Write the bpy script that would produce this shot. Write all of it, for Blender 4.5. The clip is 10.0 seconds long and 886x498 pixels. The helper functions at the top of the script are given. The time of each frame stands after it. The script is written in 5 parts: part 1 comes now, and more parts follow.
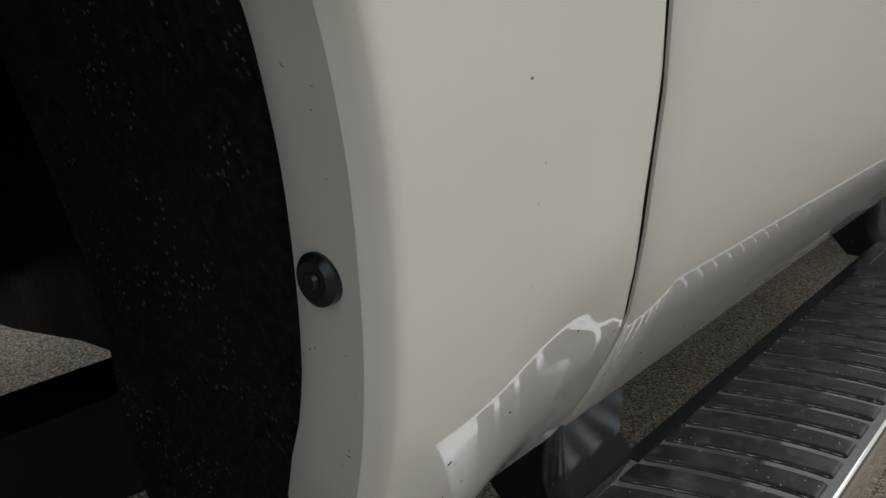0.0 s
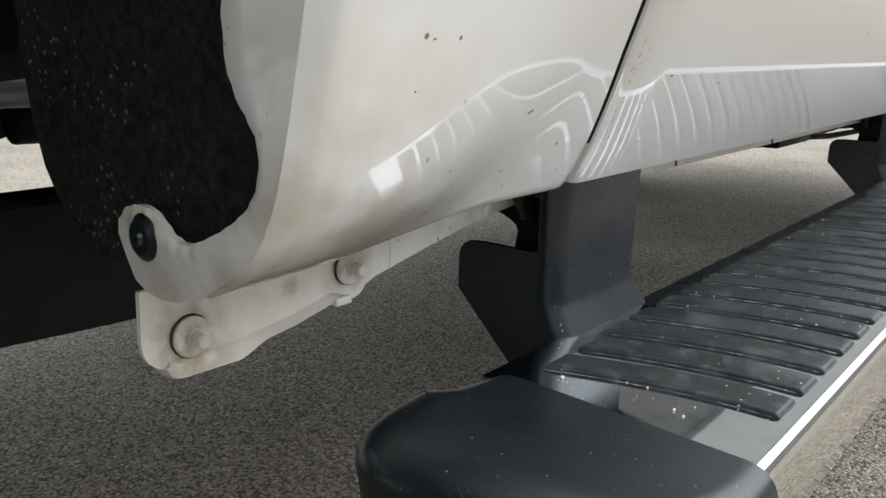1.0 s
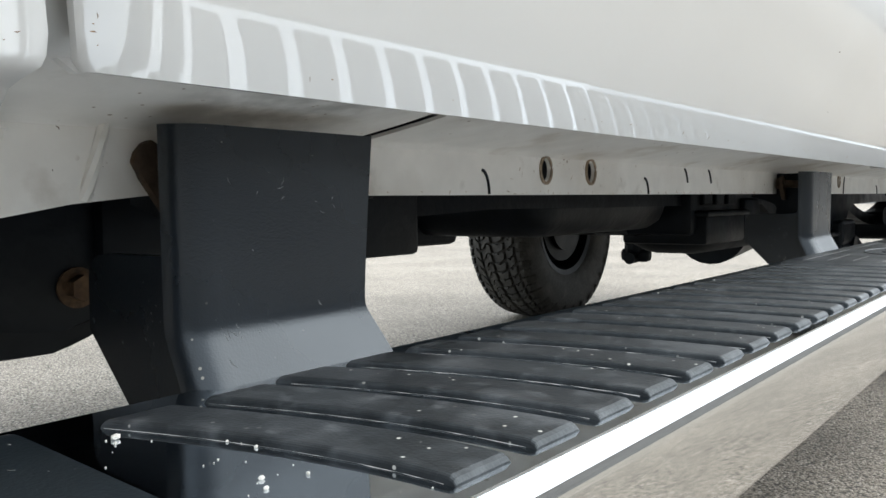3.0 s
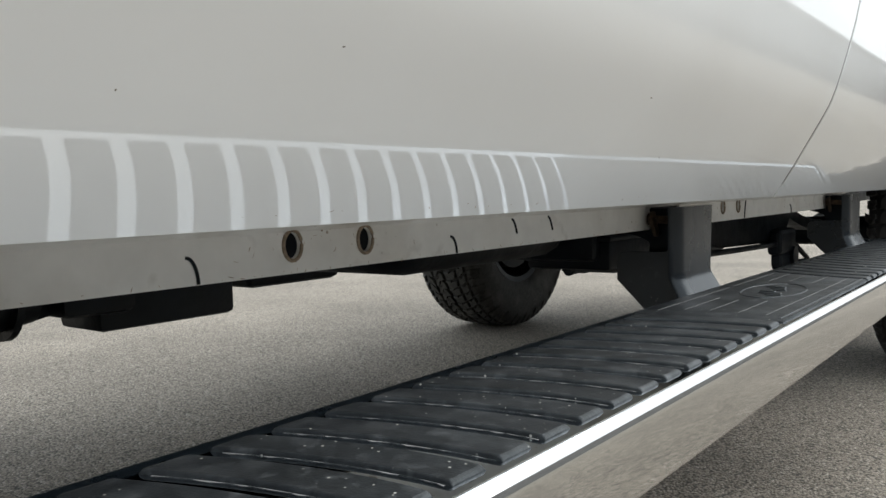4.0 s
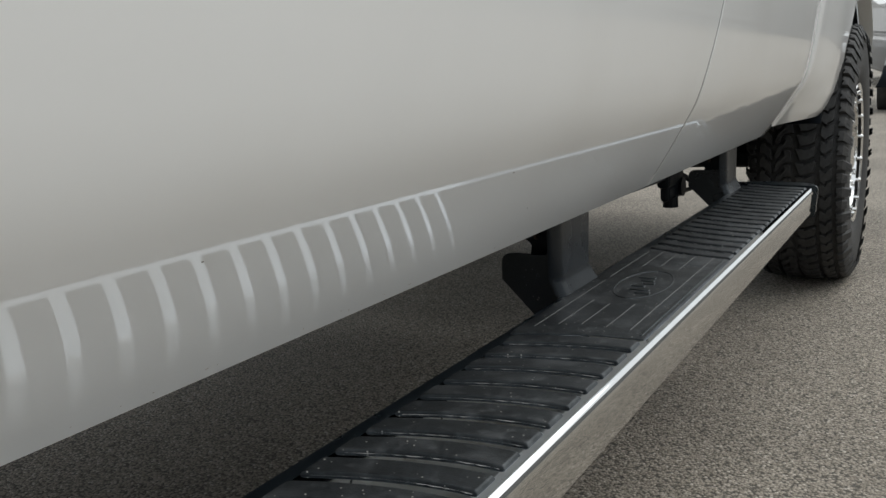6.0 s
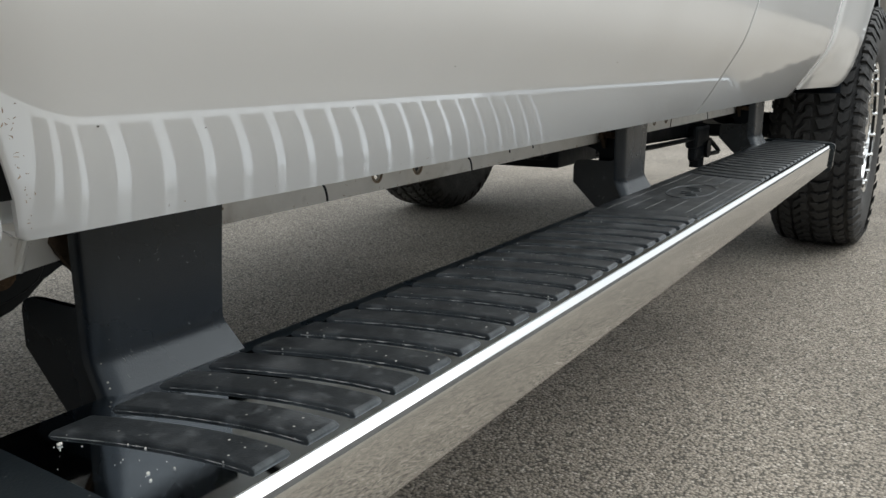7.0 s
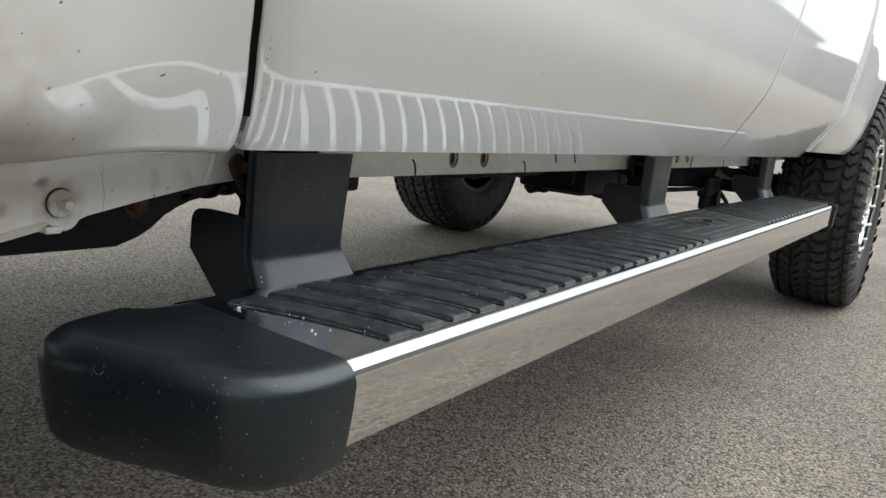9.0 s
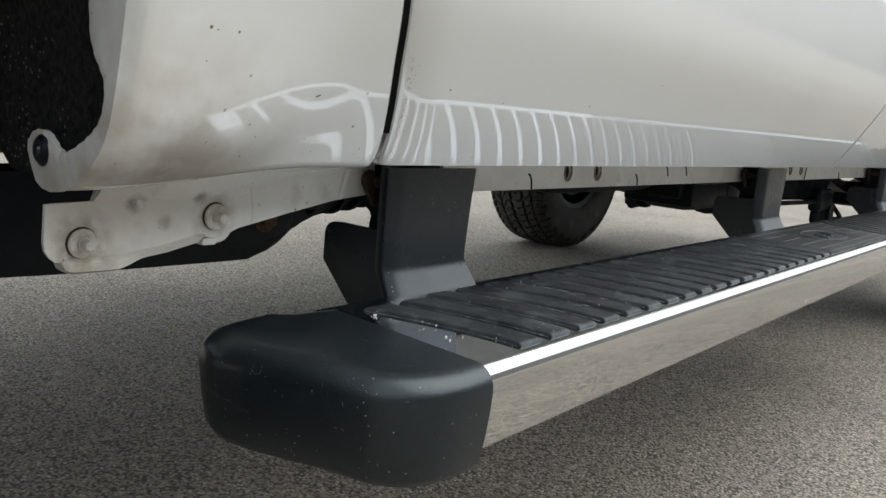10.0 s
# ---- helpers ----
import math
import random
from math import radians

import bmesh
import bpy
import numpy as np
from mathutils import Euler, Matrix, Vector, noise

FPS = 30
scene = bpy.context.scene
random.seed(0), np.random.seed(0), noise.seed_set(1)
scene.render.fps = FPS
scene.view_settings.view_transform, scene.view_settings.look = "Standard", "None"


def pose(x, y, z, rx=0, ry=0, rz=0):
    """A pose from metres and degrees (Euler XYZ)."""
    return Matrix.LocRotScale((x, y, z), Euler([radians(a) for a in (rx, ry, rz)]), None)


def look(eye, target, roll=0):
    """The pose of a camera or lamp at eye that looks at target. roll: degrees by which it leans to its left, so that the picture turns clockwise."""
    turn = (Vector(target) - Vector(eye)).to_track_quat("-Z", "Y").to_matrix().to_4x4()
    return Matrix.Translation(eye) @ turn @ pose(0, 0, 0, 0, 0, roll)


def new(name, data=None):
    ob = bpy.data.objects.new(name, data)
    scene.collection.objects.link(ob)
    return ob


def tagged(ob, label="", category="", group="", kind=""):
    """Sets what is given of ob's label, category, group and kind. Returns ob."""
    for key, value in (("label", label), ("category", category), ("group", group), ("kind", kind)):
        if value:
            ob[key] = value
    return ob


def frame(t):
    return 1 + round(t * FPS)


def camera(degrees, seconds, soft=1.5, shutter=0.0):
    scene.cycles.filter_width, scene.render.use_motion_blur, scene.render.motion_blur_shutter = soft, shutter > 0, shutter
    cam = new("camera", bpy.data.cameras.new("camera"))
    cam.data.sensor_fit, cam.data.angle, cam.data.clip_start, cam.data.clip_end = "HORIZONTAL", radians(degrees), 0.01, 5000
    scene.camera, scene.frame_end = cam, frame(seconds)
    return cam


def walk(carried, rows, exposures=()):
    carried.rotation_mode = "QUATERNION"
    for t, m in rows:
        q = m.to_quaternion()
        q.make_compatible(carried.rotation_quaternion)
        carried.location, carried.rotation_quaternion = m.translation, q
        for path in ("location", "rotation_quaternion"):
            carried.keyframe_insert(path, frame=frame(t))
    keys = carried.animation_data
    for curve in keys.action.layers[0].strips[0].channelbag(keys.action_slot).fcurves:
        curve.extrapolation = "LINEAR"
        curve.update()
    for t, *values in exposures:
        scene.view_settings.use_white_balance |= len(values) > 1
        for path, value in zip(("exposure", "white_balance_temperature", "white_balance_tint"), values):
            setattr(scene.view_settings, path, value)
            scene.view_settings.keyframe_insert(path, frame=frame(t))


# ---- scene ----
cam = camera(57.5, 10.0)
EXPOSURES = [(0, -0.25, 6740, 9.5), (0.4, 0.25, 6640, 9.5), (1, 1.04, 6360, 9.5), (1.5, 1.42, 6420, 9.5), (2.5, 1.5, 6220, 8), (3.2, 1.25, 6100, 8), (4.5, 0.34, 6380, 8), (5, 0.1, 6400, 8.5), (6.5, 0.12, 6300, 8), (7, 0.52, 6300, 8), (7.5, 0.65, 6300, 8), (8, 0.8, 6300, 8), (9, 0.65, 6300, 8), (10, 0.72, 6240, 8)]
PATH = [
    (0, (0.148, -0.423, 0.846), (-1.112, 1.018, 0.263), -1.1),
    (0.2, (0.153, -0.431, 0.813), (-1.125, 1.001, 0.254), -1.0),
    (0.4, (0.153, -0.431, 0.771), (-1.131, 1.005, 0.234), 0.6),
    (0.6, (0.151, -0.417, 0.734), (-1.133, 1.023, 0.206), 2.4),
    (1, (0.119, -0.397, 0.652), (-1.123, 1.092, 0.164), 0.8),
    (1.5, (0.066, -0.348, 0.569), (-1.167, 1.174, 0.166), 3.3),
    (2, (0.059, -0.317, 0.529), (-1.172, 1.237, 0.265), 3.3),
    (2.5, (0.098, -0.241, 0.533), (-1.145, 1.317, 0.366), 1.9),
    (3, (0.138, -0.148, 0.539), (-1.113, 1.408, 0.426), -0.9),
    (3.2, (0.153, -0.114, 0.55), (-1.102, 1.441, 0.465), -1.2),
    (4.3, (0.249, 0.081, 0.627), (-0.956, 1.668, 0.453), -2.8),
    (4.5, (0.26, 0.115, 0.66), (-0.924, 1.712, 0.442), -3.8),
    (5, (0.28, 0.172, 0.757), (-0.795, 1.822, 0.41), -3.3),
    (5.2, (0.277, 0.198, 0.769), (-0.778, 1.866, 0.446), -4.6),
    (6.3, (0.272, -0.075, 0.715), (-0.772, 1.579, 0.297), -3.4),
    (6.5, (0.291, -0.137, 0.693), (-0.772, 1.508, 0.286), -4.8),
    (6.8, (0.295, -0.202, 0.688), (-0.76, 1.443, 0.263), -3.2),
    (7, (0.292, -0.246, 0.664), (-0.757, 1.4, 0.229), -0.7),
    (7.5, (0.324, -0.322, 0.645), (-0.684, 1.346, 0.198), 3.0),
    (8, (0.314, -0.376, 0.579), (-0.714, 1.291, 0.172), 1.8),
    (8.5, (0.308, -0.396, 0.59), (-0.73, 1.271, 0.212), 5.5),
    (9, (0.32, -0.42, 0.627), (-0.733, 1.243, 0.274), 6.0),
    (9.5, (0.309, -0.426, 0.595), (-0.856, 1.161, 0.247), 5.5),
    (10, (0.31, -0.453, 0.623), (-0.932, 1.078, 0.29), 4.8),
]
walk(cam, [(t, look(eye, target, roll)) for t, eye, target, roll in PATH], EXPOSURES)

from mathutils.bvhtree import BVHTree

# ---- light ----
SUN_ELEV, SUN_TURN = radians(52), radians(51)
world = bpy.data.worlds.new("overcast_sky")
scene.world = world
world.use_nodes = True
wn = world.node_tree
sky = wn.nodes.new("ShaderNodeTexSky")
sky.sky_type, sky.sun_disc, sky.sun_elevation, sky.sun_rotation = "NISHITA", False, SUN_ELEV, SUN_TURN
sky.air_density, sky.dust_density, sky.ozone_density = 1.0, 6.0, 1.0
cloud = wn.nodes.new("ShaderNodeMix")
cloud.data_type = "RGBA"
cloud.inputs["Factor"].default_value = 0.82
cloud.inputs["B"].default_value = (9.2, 9.5, 9.6, 1)
wn.links.new(sky.outputs["Color"], cloud.inputs["A"])
wn.links.new(cloud.outputs["Result"], wn.nodes["Background"].inputs["Color"])
wn.nodes["Background"].inputs["Strength"].default_value = 0.11
sun = new("sun", bpy.data.lights.new("sun", "SUN"))
sun.data.energy, sun.data.angle, sun.data.color = 1.38, radians(75), (0.985, 0.985, 0.96)
sun.matrix_world = look((5.5, 4.5, 9), (0, 0, 0))

# ---- materials ----
MATS = {}


def material(name, colour, rough=0.5, metal=0.0, coat=0.0, grain=0.0, grain_scale=60.0, stain=None, stain_scale=6.0,
             stain_amount=0.5, bump=0.0, bump_scale=200.0, specks=None, speck_scale=120.0, speck_size=0.06, rough_var=0.0,
             per_object=0.0, coat_rough=0.03, spec=0.5, cover=0.56, placed=False, smudge=None, patches=None, sheen_tint=None):
    """A surface with grain, broad stains, fine relief and, where given, specks of dirt."""
    m = bpy.data.materials.new(name)
    m.use_nodes = True
    t = m.node_tree
    n, l = t.nodes, t.links
    b = n["Principled BSDF"]
    b.inputs["Metallic"].default_value = metal
    b.inputs["Coat Weight"].default_value = coat
    b.inputs["Specular IOR Level"].default_value = spec
    b.inputs["Coat Roughness"].default_value = coat_rough
    if sheen_tint:
        b.inputs["Specular Tint"].default_value = (*sheen_tint, 1)
    tc = n.new("ShaderNodeNewGeometry").outputs["Position"] if placed else n.new("ShaderNodeTexCoord").outputs["Object"]

    def noise_tex(scale, detail=4.0):
        x = n.new("ShaderNodeTexNoise")
        x.inputs["Scale"].default_value, x.inputs["Detail"].default_value = scale, detail
        l.new(tc, x.inputs["Vector"])
        return x.outputs["Fac"]

    def ramp(fac, a, c, lo=0.0, hi=1.0):
        r = n.new("ShaderNodeMapRange")
        r.inputs["From Min"].default_value, r.inputs["From Max"].default_value = a, c
        r.inputs["To Min"].default_value, r.inputs["To Max"].default_value = lo, hi
        l.new(fac, r.inputs["Value"])
        return r.outputs["Result"]

    def blend(fac, a, c):
        x = n.new("ShaderNodeMix")
        x.data_type = "RGBA"
        l.new(fac, x.inputs["Factor"])
        for socket, v in (("A", a), ("B", c)):
            if isinstance(v, tuple):
                x.inputs[socket].default_value = (*v, 1)
            else:
                l.new(v, x.inputs[socket])
        return x.outputs["Result"]

    lo = tuple(max(0.0, c * (1 - grain)) for c in colour)
    hi = tuple(min(1.0, c * (1 + grain)) for c in colour)
    col = blend(ramp(noise_tex(grain_scale, 6), 0.3, 0.7), lo, hi)
    if stain:
        col = blend(ramp(noise_tex(stain_scale, 5), 0.5, 0.75, 0, stain_amount), col, stain)
    if smudge:
        tint, scale, start, amount = smudge
        col = blend(ramp(noise_tex(scale, 7), start, start + 0.16, 0, amount), col, tint)
    # round tinted patches: grime, stains and, on the fender, painted-in shade
    if patches:
        for centre, radius, tint, most in patches:
            far = n.new("ShaderNodeVectorMath")
            far.operation = "DISTANCE"
            l.new(tc, far.inputs[0])
            far.inputs[1].default_value = centre
            near = ramp(far.outputs["Value"], radius * 0.35, radius, most, 0.0)
            spread = n.new("ShaderNodeMath")
            spread.operation = "MULTIPLY"
            l.new(near, spread.inputs[0]), l.new(ramp(noise_tex(min(110, 4.5 / radius), 7), 0.30, 0.60), spread.inputs[1])
            col = blend(spread.outputs[0], col, tint)
    if per_object:
        oi = n.new("ShaderNodeObjectInfo")
        col = blend(ramp(oi.outputs["Random"], 0, 1, 0, per_object), col, tuple(c * 2.2 for c in colour))
    if specks:
        v = n.new("ShaderNodeTexVoronoi")
        v.inputs["Scale"].default_value = speck_scale
        l.new(tc, v.inputs["Vector"])
        few = ramp(noise_tex(speck_scale * 0.13, 3), cover, cover + 0.08)
        dot = ramp(v.outputs["Distance"], speck_size, speck_size * 1.4, 1, 0)
        mul = n.new("ShaderNodeMath")
        mul.operation = "MULTIPLY"
        l.new(few, mul.inputs[0]), l.new(dot, mul.inputs[1])
        col = blend(mul.outputs[0], col, specks)
    l.new(col, b.inputs["Base Color"])
    if rough_var:
        l.new(ramp(noise_tex(14, 6), 0.3, 0.7, max(0.02, rough - rough_var), rough + rough_var), b.inputs["Roughness"])
    else:
        b.inputs["Roughness"].default_value = rough
    if bump:
        u = n.new("ShaderNodeBump")
        u.inputs["Strength"].default_value, u.inputs["Distance"].default_value = bump, 0.002
        l.new(noise_tex(bump_scale, 3), u.inputs["Height"])
        l.new(u.outputs["Normal"], b.inputs["Normal"])
    MATS[name] = m
    return m


WHITE = material("white_paint", (0.81, 0.81, 0.80), 0.32, coat=1.0, grain=0.015, grain_scale=5, bump=0.012, bump_scale=9,
                 stain=(0.66, 0.64, 0.60), stain_scale=3, stain_amount=0.25)
# the tan patch at the lip is grime, strengthened to paint in the shade
WHITE_SPECK = material("white_paint_chipped", (0.81, 0.81, 0.80), 0.32, coat=1.0, grain=0.015, grain_scale=5, bump=0.012,
                       bump_scale=9, specks=(0.16, 0.12, 0.08), speck_scale=72, speck_size=0.06, cover=0.53,
                       stain=(0.66, 0.64, 0.60), stain_scale=3, stain_amount=0.25, patches=(((-0.115, -0.245, 0.572), 0.135, (0.40, 0.34, 0.25), 0.72),))
WHITE_MATT = material("white_undercoat", (0.80, 0.785, 0.75), 0.55, coat=0.15, grain=0.05, grain_scale=40, bump=0.15,
                      bump_scale=160, stain=(0.46, 0.39, 0.29), stain_scale=9, stain_amount=0.35,
                      specks=(0.22, 0.15, 0.09), speck_scale=120, speck_size=0.12, coat_rough=0.2,
                      smudge=((0.30, 0.27, 0.22), 26, 0.60, 0.6))
WHITE_PLATE = material("white_plate_paint", (0.80, 0.785, 0.75), 0.5, coat=0.2, grain=0.05, grain_scale=40, bump=0.14, bump_scale=160,
                       stain=(0.52, 0.46, 0.36), stain_scale=14, stain_amount=0.35, specks=(0.22, 0.14, 0.08), speck_scale=120, speck_size=0.12,
                       coat_rough=0.2, smudge=((0.42, 0.37, 0.30), 30, 0.60, 0.5),
                       patches=(((-0.198, -0.200, 0.5200), 0.026, (0.30, 0.25, 0.18), 0.75), ((-0.198, -0.099, 0.5330), 0.022, (0.30, 0.25, 0.18), 0.7),
                            ((-0.197, -0.1630, 0.5455), 0.0095, (0.17, 0.155, 0.13), 0.9), ((-0.197, -0.1130, 0.5470), 0.007, (0.20, 0.18, 0.15), 0.8),
                            ((-0.198, -0.1400, 0.5300), 0.007, (0.36, 0.32, 0.27), 0.8), ((-0.198, -0.2000, 0.5060), 0.018, (0.45, 0.38, 0.27), 0.6)))
# stained sill paint with one darker, ragged patch above the first bracket
WHITE_SILL = material("white_sill_paint", (0.80, 0.785, 0.75), 0.5, coat=0.2, grain=0.05, grain_scale=40, bump=0.12, bump_scale=160,
                      stain=(0.46, 0.39, 0.29), stain_scale=9, stain_amount=0.35, specks=(0.22, 0.15, 0.09), speck_scale=120,
                      speck_size=0.10, coat_rough=0.2, smudge=((0.30, 0.27, 0.22), 26, 0.60, 0.6), patches=(((-0.140, 0.095, 0.590), 0.075, (0.13, 0.115, 0.09), 0.5),))
WHITE_RUSTY = material("white_sill_paint_rust_stained", (0.80, 0.785, 0.75), 0.5, coat=0.2, grain=0.05, grain_scale=40, bump=0.12, bump_scale=160,
                       stain=(0.46, 0.39, 0.29), stain_scale=9, stain_amount=0.35, specks=(0.22, 0.15, 0.09), speck_scale=120,
                       speck_size=0.10, coat_rough=0.2, smudge=((0.40, 0.33, 0.24), 18, 0.58, 0.5), patches=(((-0.150, 0.80, 0.585), 0.06, (0.26, 0.17, 0.09), 0.5),))
BLACK_COAT = material("black_powder_coat", (0.0032, 0.0056, 0.0092), 0.27, grain=0.15, grain_scale=300, bump=0.06, bump_scale=900,
                      specks=(0.26, 0.24, 0.20), speck_scale=140, speck_size=0.08, rough_var=0.05, spec=0.56,
                      stain=(0.010, 0.0135, 0.018), stain_scale=16, stain_amount=0.4, sheen_tint=(0.90, 0.96, 1.0))
BLACK_PLASTIC = material("black_plastic", (0.0060, 0.0088, 0.0115), 0.31, grain=0.15, grain_scale=200, bump=0.09, bump_scale=620,
                         specks=(0.19, 0.195, 0.19), speck_scale=130, speck_size=0.06, rough_var=0.06, spec=0.60, cover=0.44,
                         stain=(0.018, 0.023, 0.027), stain_scale=12, stain_amount=0.5, sheen_tint=(0.88, 0.97, 1.0))
RUBBER = material("black_tread_rubber", (0.0165, 0.0182, 0.0200), 0.44, grain=0.45, grain_scale=160, bump=0.14, bump_scale=620,
                  stain=(0.088, 0.092, 0.096), stain_scale=26, stain_amount=0.62, specks=(0.40, 0.39, 0.36), speck_scale=130,
                  speck_size=0.085, rough_var=0.1, per_object=0.12, cover=0.44, placed=True, spec=0.40, sheen_tint=(0.87, 0.96, 1.0),
                  smudge=((0.105, 0.110, 0.115), 75, 0.56, 0.5))
TYRE = material("tyre_rubber", (0.032, 0.032, 0.032), 0.7, grain=0.3, grain_scale=90, bump=0.3, bump_scale=200,
                stain=(0.06, 0.056, 0.05), stain_scale=12, stain_amount=0.6)
TYRE_DUSTY = material("dusty_tyre_rubber", (0.045, 0.044, 0.040), 0.75, grain=0.35, grain_scale=90, bump=0.3, bump_scale=200,
                      stain=(0.12, 0.115, 0.10), stain_scale=10, stain_amount=0.6)
CHROME = material("polished_steel", (0.68, 0.68, 0.67), 0.05, metal=1.0, grain=0.03, grain_scale=30, bump=0.022, bump_scale=12,
                  rough_var=0.02, specks=(0.55, 0.53, 0.5), speck_scale=90, speck_size=0.08)
SEAL = material("black_seal_rubber", (0.006, 0.006, 0.006), 0.8, grain=0.2, spec=0.1)
SATIN = material("polished_tread_steel", (0.60, 0.645, 0.69), 0.045, metal=1.0, grain=0.06, grain_scale=60, bump=0.02, bump_scale=40, rough_var=0.02,
                 specks=(0.36, 0.36, 0.35), speck_scale=150, speck_size=0.10, cover=0.53)
BRIGHT = material("chrome_plate", (0.80, 0.80, 0.79), 0.12, metal=1.0, grain=0.05, grain_scale=40)
UNDER = material("black_underbody", (0.0034, 0.0048, 0.0074), 0.42, grain=0.4, grain_scale=25, bump=0.3, bump_scale=90,
                 stain=(0.012, 0.0155, 0.021), stain_scale=7, stain_amount=0.7, rough_var=0.12, spec=0.2, sheen_tint=(0.84, 0.93, 1.0))
FELT = material("black_felt_liner", (0.015, 0.016, 0.0145), 0.95, grain=0.6, grain_scale=220, bump=0.8, bump_scale=420,
                specks=(0.11, 0.115, 0.105), speck_scale=230, speck_size=0.16, cover=0.49, stain=(0.022, 0.022, 0.019), stain_scale=18,
                stain_amount=0.6, spec=0.1)
RUST = material("rusty_steel", (0.088, 0.054, 0.028), 0.8, grain=0.5, grain_scale=150, bump=0.6, bump_scale=300,
                stain=(0.07, 0.04, 0.025), stain_scale=60, stain_amount=0.8)
RUST_DARK = material("dark_rusty_steel", (0.045, 0.031, 0.021), 0.8, grain=0.5, grain_scale=150, bump=0.6, bump_scale=300,
                     stain=(0.10, 0.055, 0.025), stain_scale=70, stain_amount=0.6, spec=0.25)
ZINC = material("painted_bolt_steel", (0.64, 0.62, 0.57), 0.4, metal=0.2, grain=0.1, grain_scale=150, bump=0.2, bump_scale=300,
                stain=(0.32, 0.25, 0.17), stain_scale=90, stain_amount=0.5)
GREY_LINE = material("worn_grey_line", (0.15, 0.15, 0.15), 0.6, grain=0.2, grain_scale=200)
RUST_STAIN = material("rust_stain", (0.30, 0.19, 0.10), 0.85, grain=0.5, grain_scale=300)
RIM = material("stained_rim_paint", (0.26, 0.20, 0.14), 0.7, grain=0.3, grain_scale=300)
SCUFF = material("pale_scuff", (0.105, 0.108, 0.107), 0.8, grain=0.4, grain_scale=900)
GRIT = material("pale_grit", (0.48, 0.46, 0.42), 0.8, grain=0.3, grain_scale=300, per_object=0.2)
DUST = material("pale_dust", (0.25, 0.252, 0.25), 0.9, grain=0.3, grain_scale=300)
CHIP = material("bare_chip", (0.15, 0.125, 0.10), 0.8, grain=0.6, grain_scale=500)
GLASS_DARK = material("tinted_glass", (0.012, 0.014, 0.015), 0.05, grain=0.05, coat=1.0)
CONCRETE = material("pale_wall", (0.30, 0.295, 0.285), 0.85, grain=0.1, grain_scale=3, stain=(0.22, 0.21, 0.2), stain_scale=0.4,
                    bump=0.3, bump_scale=20)
DARK_CAR = material("black_car_paint", (0.012, 0.013, 0.016), 0.35, coat=1.0, grain=0.05)
LAMP_GLASS = material("lamp_glass", (0.55, 0.56, 0.58), 0.1, coat=1.0, grain=0.2, grain_scale=30)


def asphalt():
    """Weathered asphalt: tan, grey and black stone chips in a dark binder."""
    m = bpy.data.materials.new("weathered_asphalt")
    m.use_nodes = True
    t = m.node_tree
    n, l = t.nodes, t.links
    b = n["Principled BSDF"]
    tc = n.new("ShaderNodeTexCoord").outputs["Object"]
    v = n.new("ShaderNodeTexVoronoi")
    v.inputs["Scale"].default_value, v.inputs["Randomness"].default_value = 184, 1.0
    l.new(tc, v.inputs["Vector"])
    sep = n.new("ShaderNodeSeparateColor")
    l.new(v.outputs["Color"], sep.inputs["Color"])
    cr = n.new("ShaderNodeValToRGB")
    cr.color_ramp.interpolation = "CONSTANT"
    stops = ((0.0, (0.112, 0.098, 0.080)), (0.07, (0.236, 0.206, 0.166)), (0.34, (0.296, 0.259, 0.212)),
             (0.62, (0.346, 0.305, 0.253)), (0.86, (0.412, 0.367, 0.308)), (0.96, (0.505, 0.455, 0.392)))
    while len(cr.color_ramp.elements) < len(stops):
        cr.color_ramp.elements.new(0.5)
    for e, (p, c) in zip(cr.color_ramp.elements, stops):
        e.position, e.color = p, (*c, 1)
    l.new(sep.outputs["Red"], cr.inputs["Fac"])
    edge = n.new("ShaderNodeMapRange")
    edge.inputs["From Min"].default_value, edge.inputs["From Max"].default_value = 0.48, 0.78
    l.new(v.outputs["Distance"], edge.inputs["Value"])
    mix = n.new("ShaderNodeMix")
    mix.data_type = "RGBA"
    l.new(edge.outputs["Result"], mix.inputs["Factor"])
    l.new(cr.outputs["Color"], mix.inputs["A"])
    mix.inputs["B"].default_value = (0.085, 0.077, 0.064, 1)
    broad = n.new("ShaderNodeTexNoise")
    broad.inputs["Scale"].default_value, broad.inputs["Detail"].default_value = 1.3, 8
    l.new(tc, broad.inputs["Vector"])
    br = n.new("ShaderNodeMapRange")
    br.inputs["From Min"].default_value, br.inputs["From Max"].default_value = 0.3, 0.7
    br.inputs["To Min"].default_value, br.inputs["To Max"].default_value = 0.80, 1.18
    l.new(broad.outputs["Fac"], br.inputs["Value"])
    mul = n.new("ShaderNodeMix")
    mul.data_type, mul.blend_type = "RGBA", "MULTIPLY"
    mul.inputs["Factor"].default_value = 1
    l.new(mix.outputs["Result"], mul.inputs["A"])
    l.new(br.outputs["Result"], mul.inputs["B"])
    l.new(mul.outputs["Result"], b.inputs["Base Color"])
    b.inputs["Roughness"].default_value = 0.9
    inv = n.new("ShaderNodeMath")
    inv.operation = "SUBTRACT"
    inv.inputs[0].default_value = 1
    l.new(v.outputs["Distance"], inv.inputs[1])
    u = n.new("ShaderNodeBump")
    u.inputs["Strength"].default_value, u.inputs["Distance"].default_value = 0.85, 0.004
    l.new(inv.outputs[0], u.inputs["Height"])
    l.new(u.outputs["Normal"], b.inputs["Normal"])
    return m


ASPHALT = asphalt()


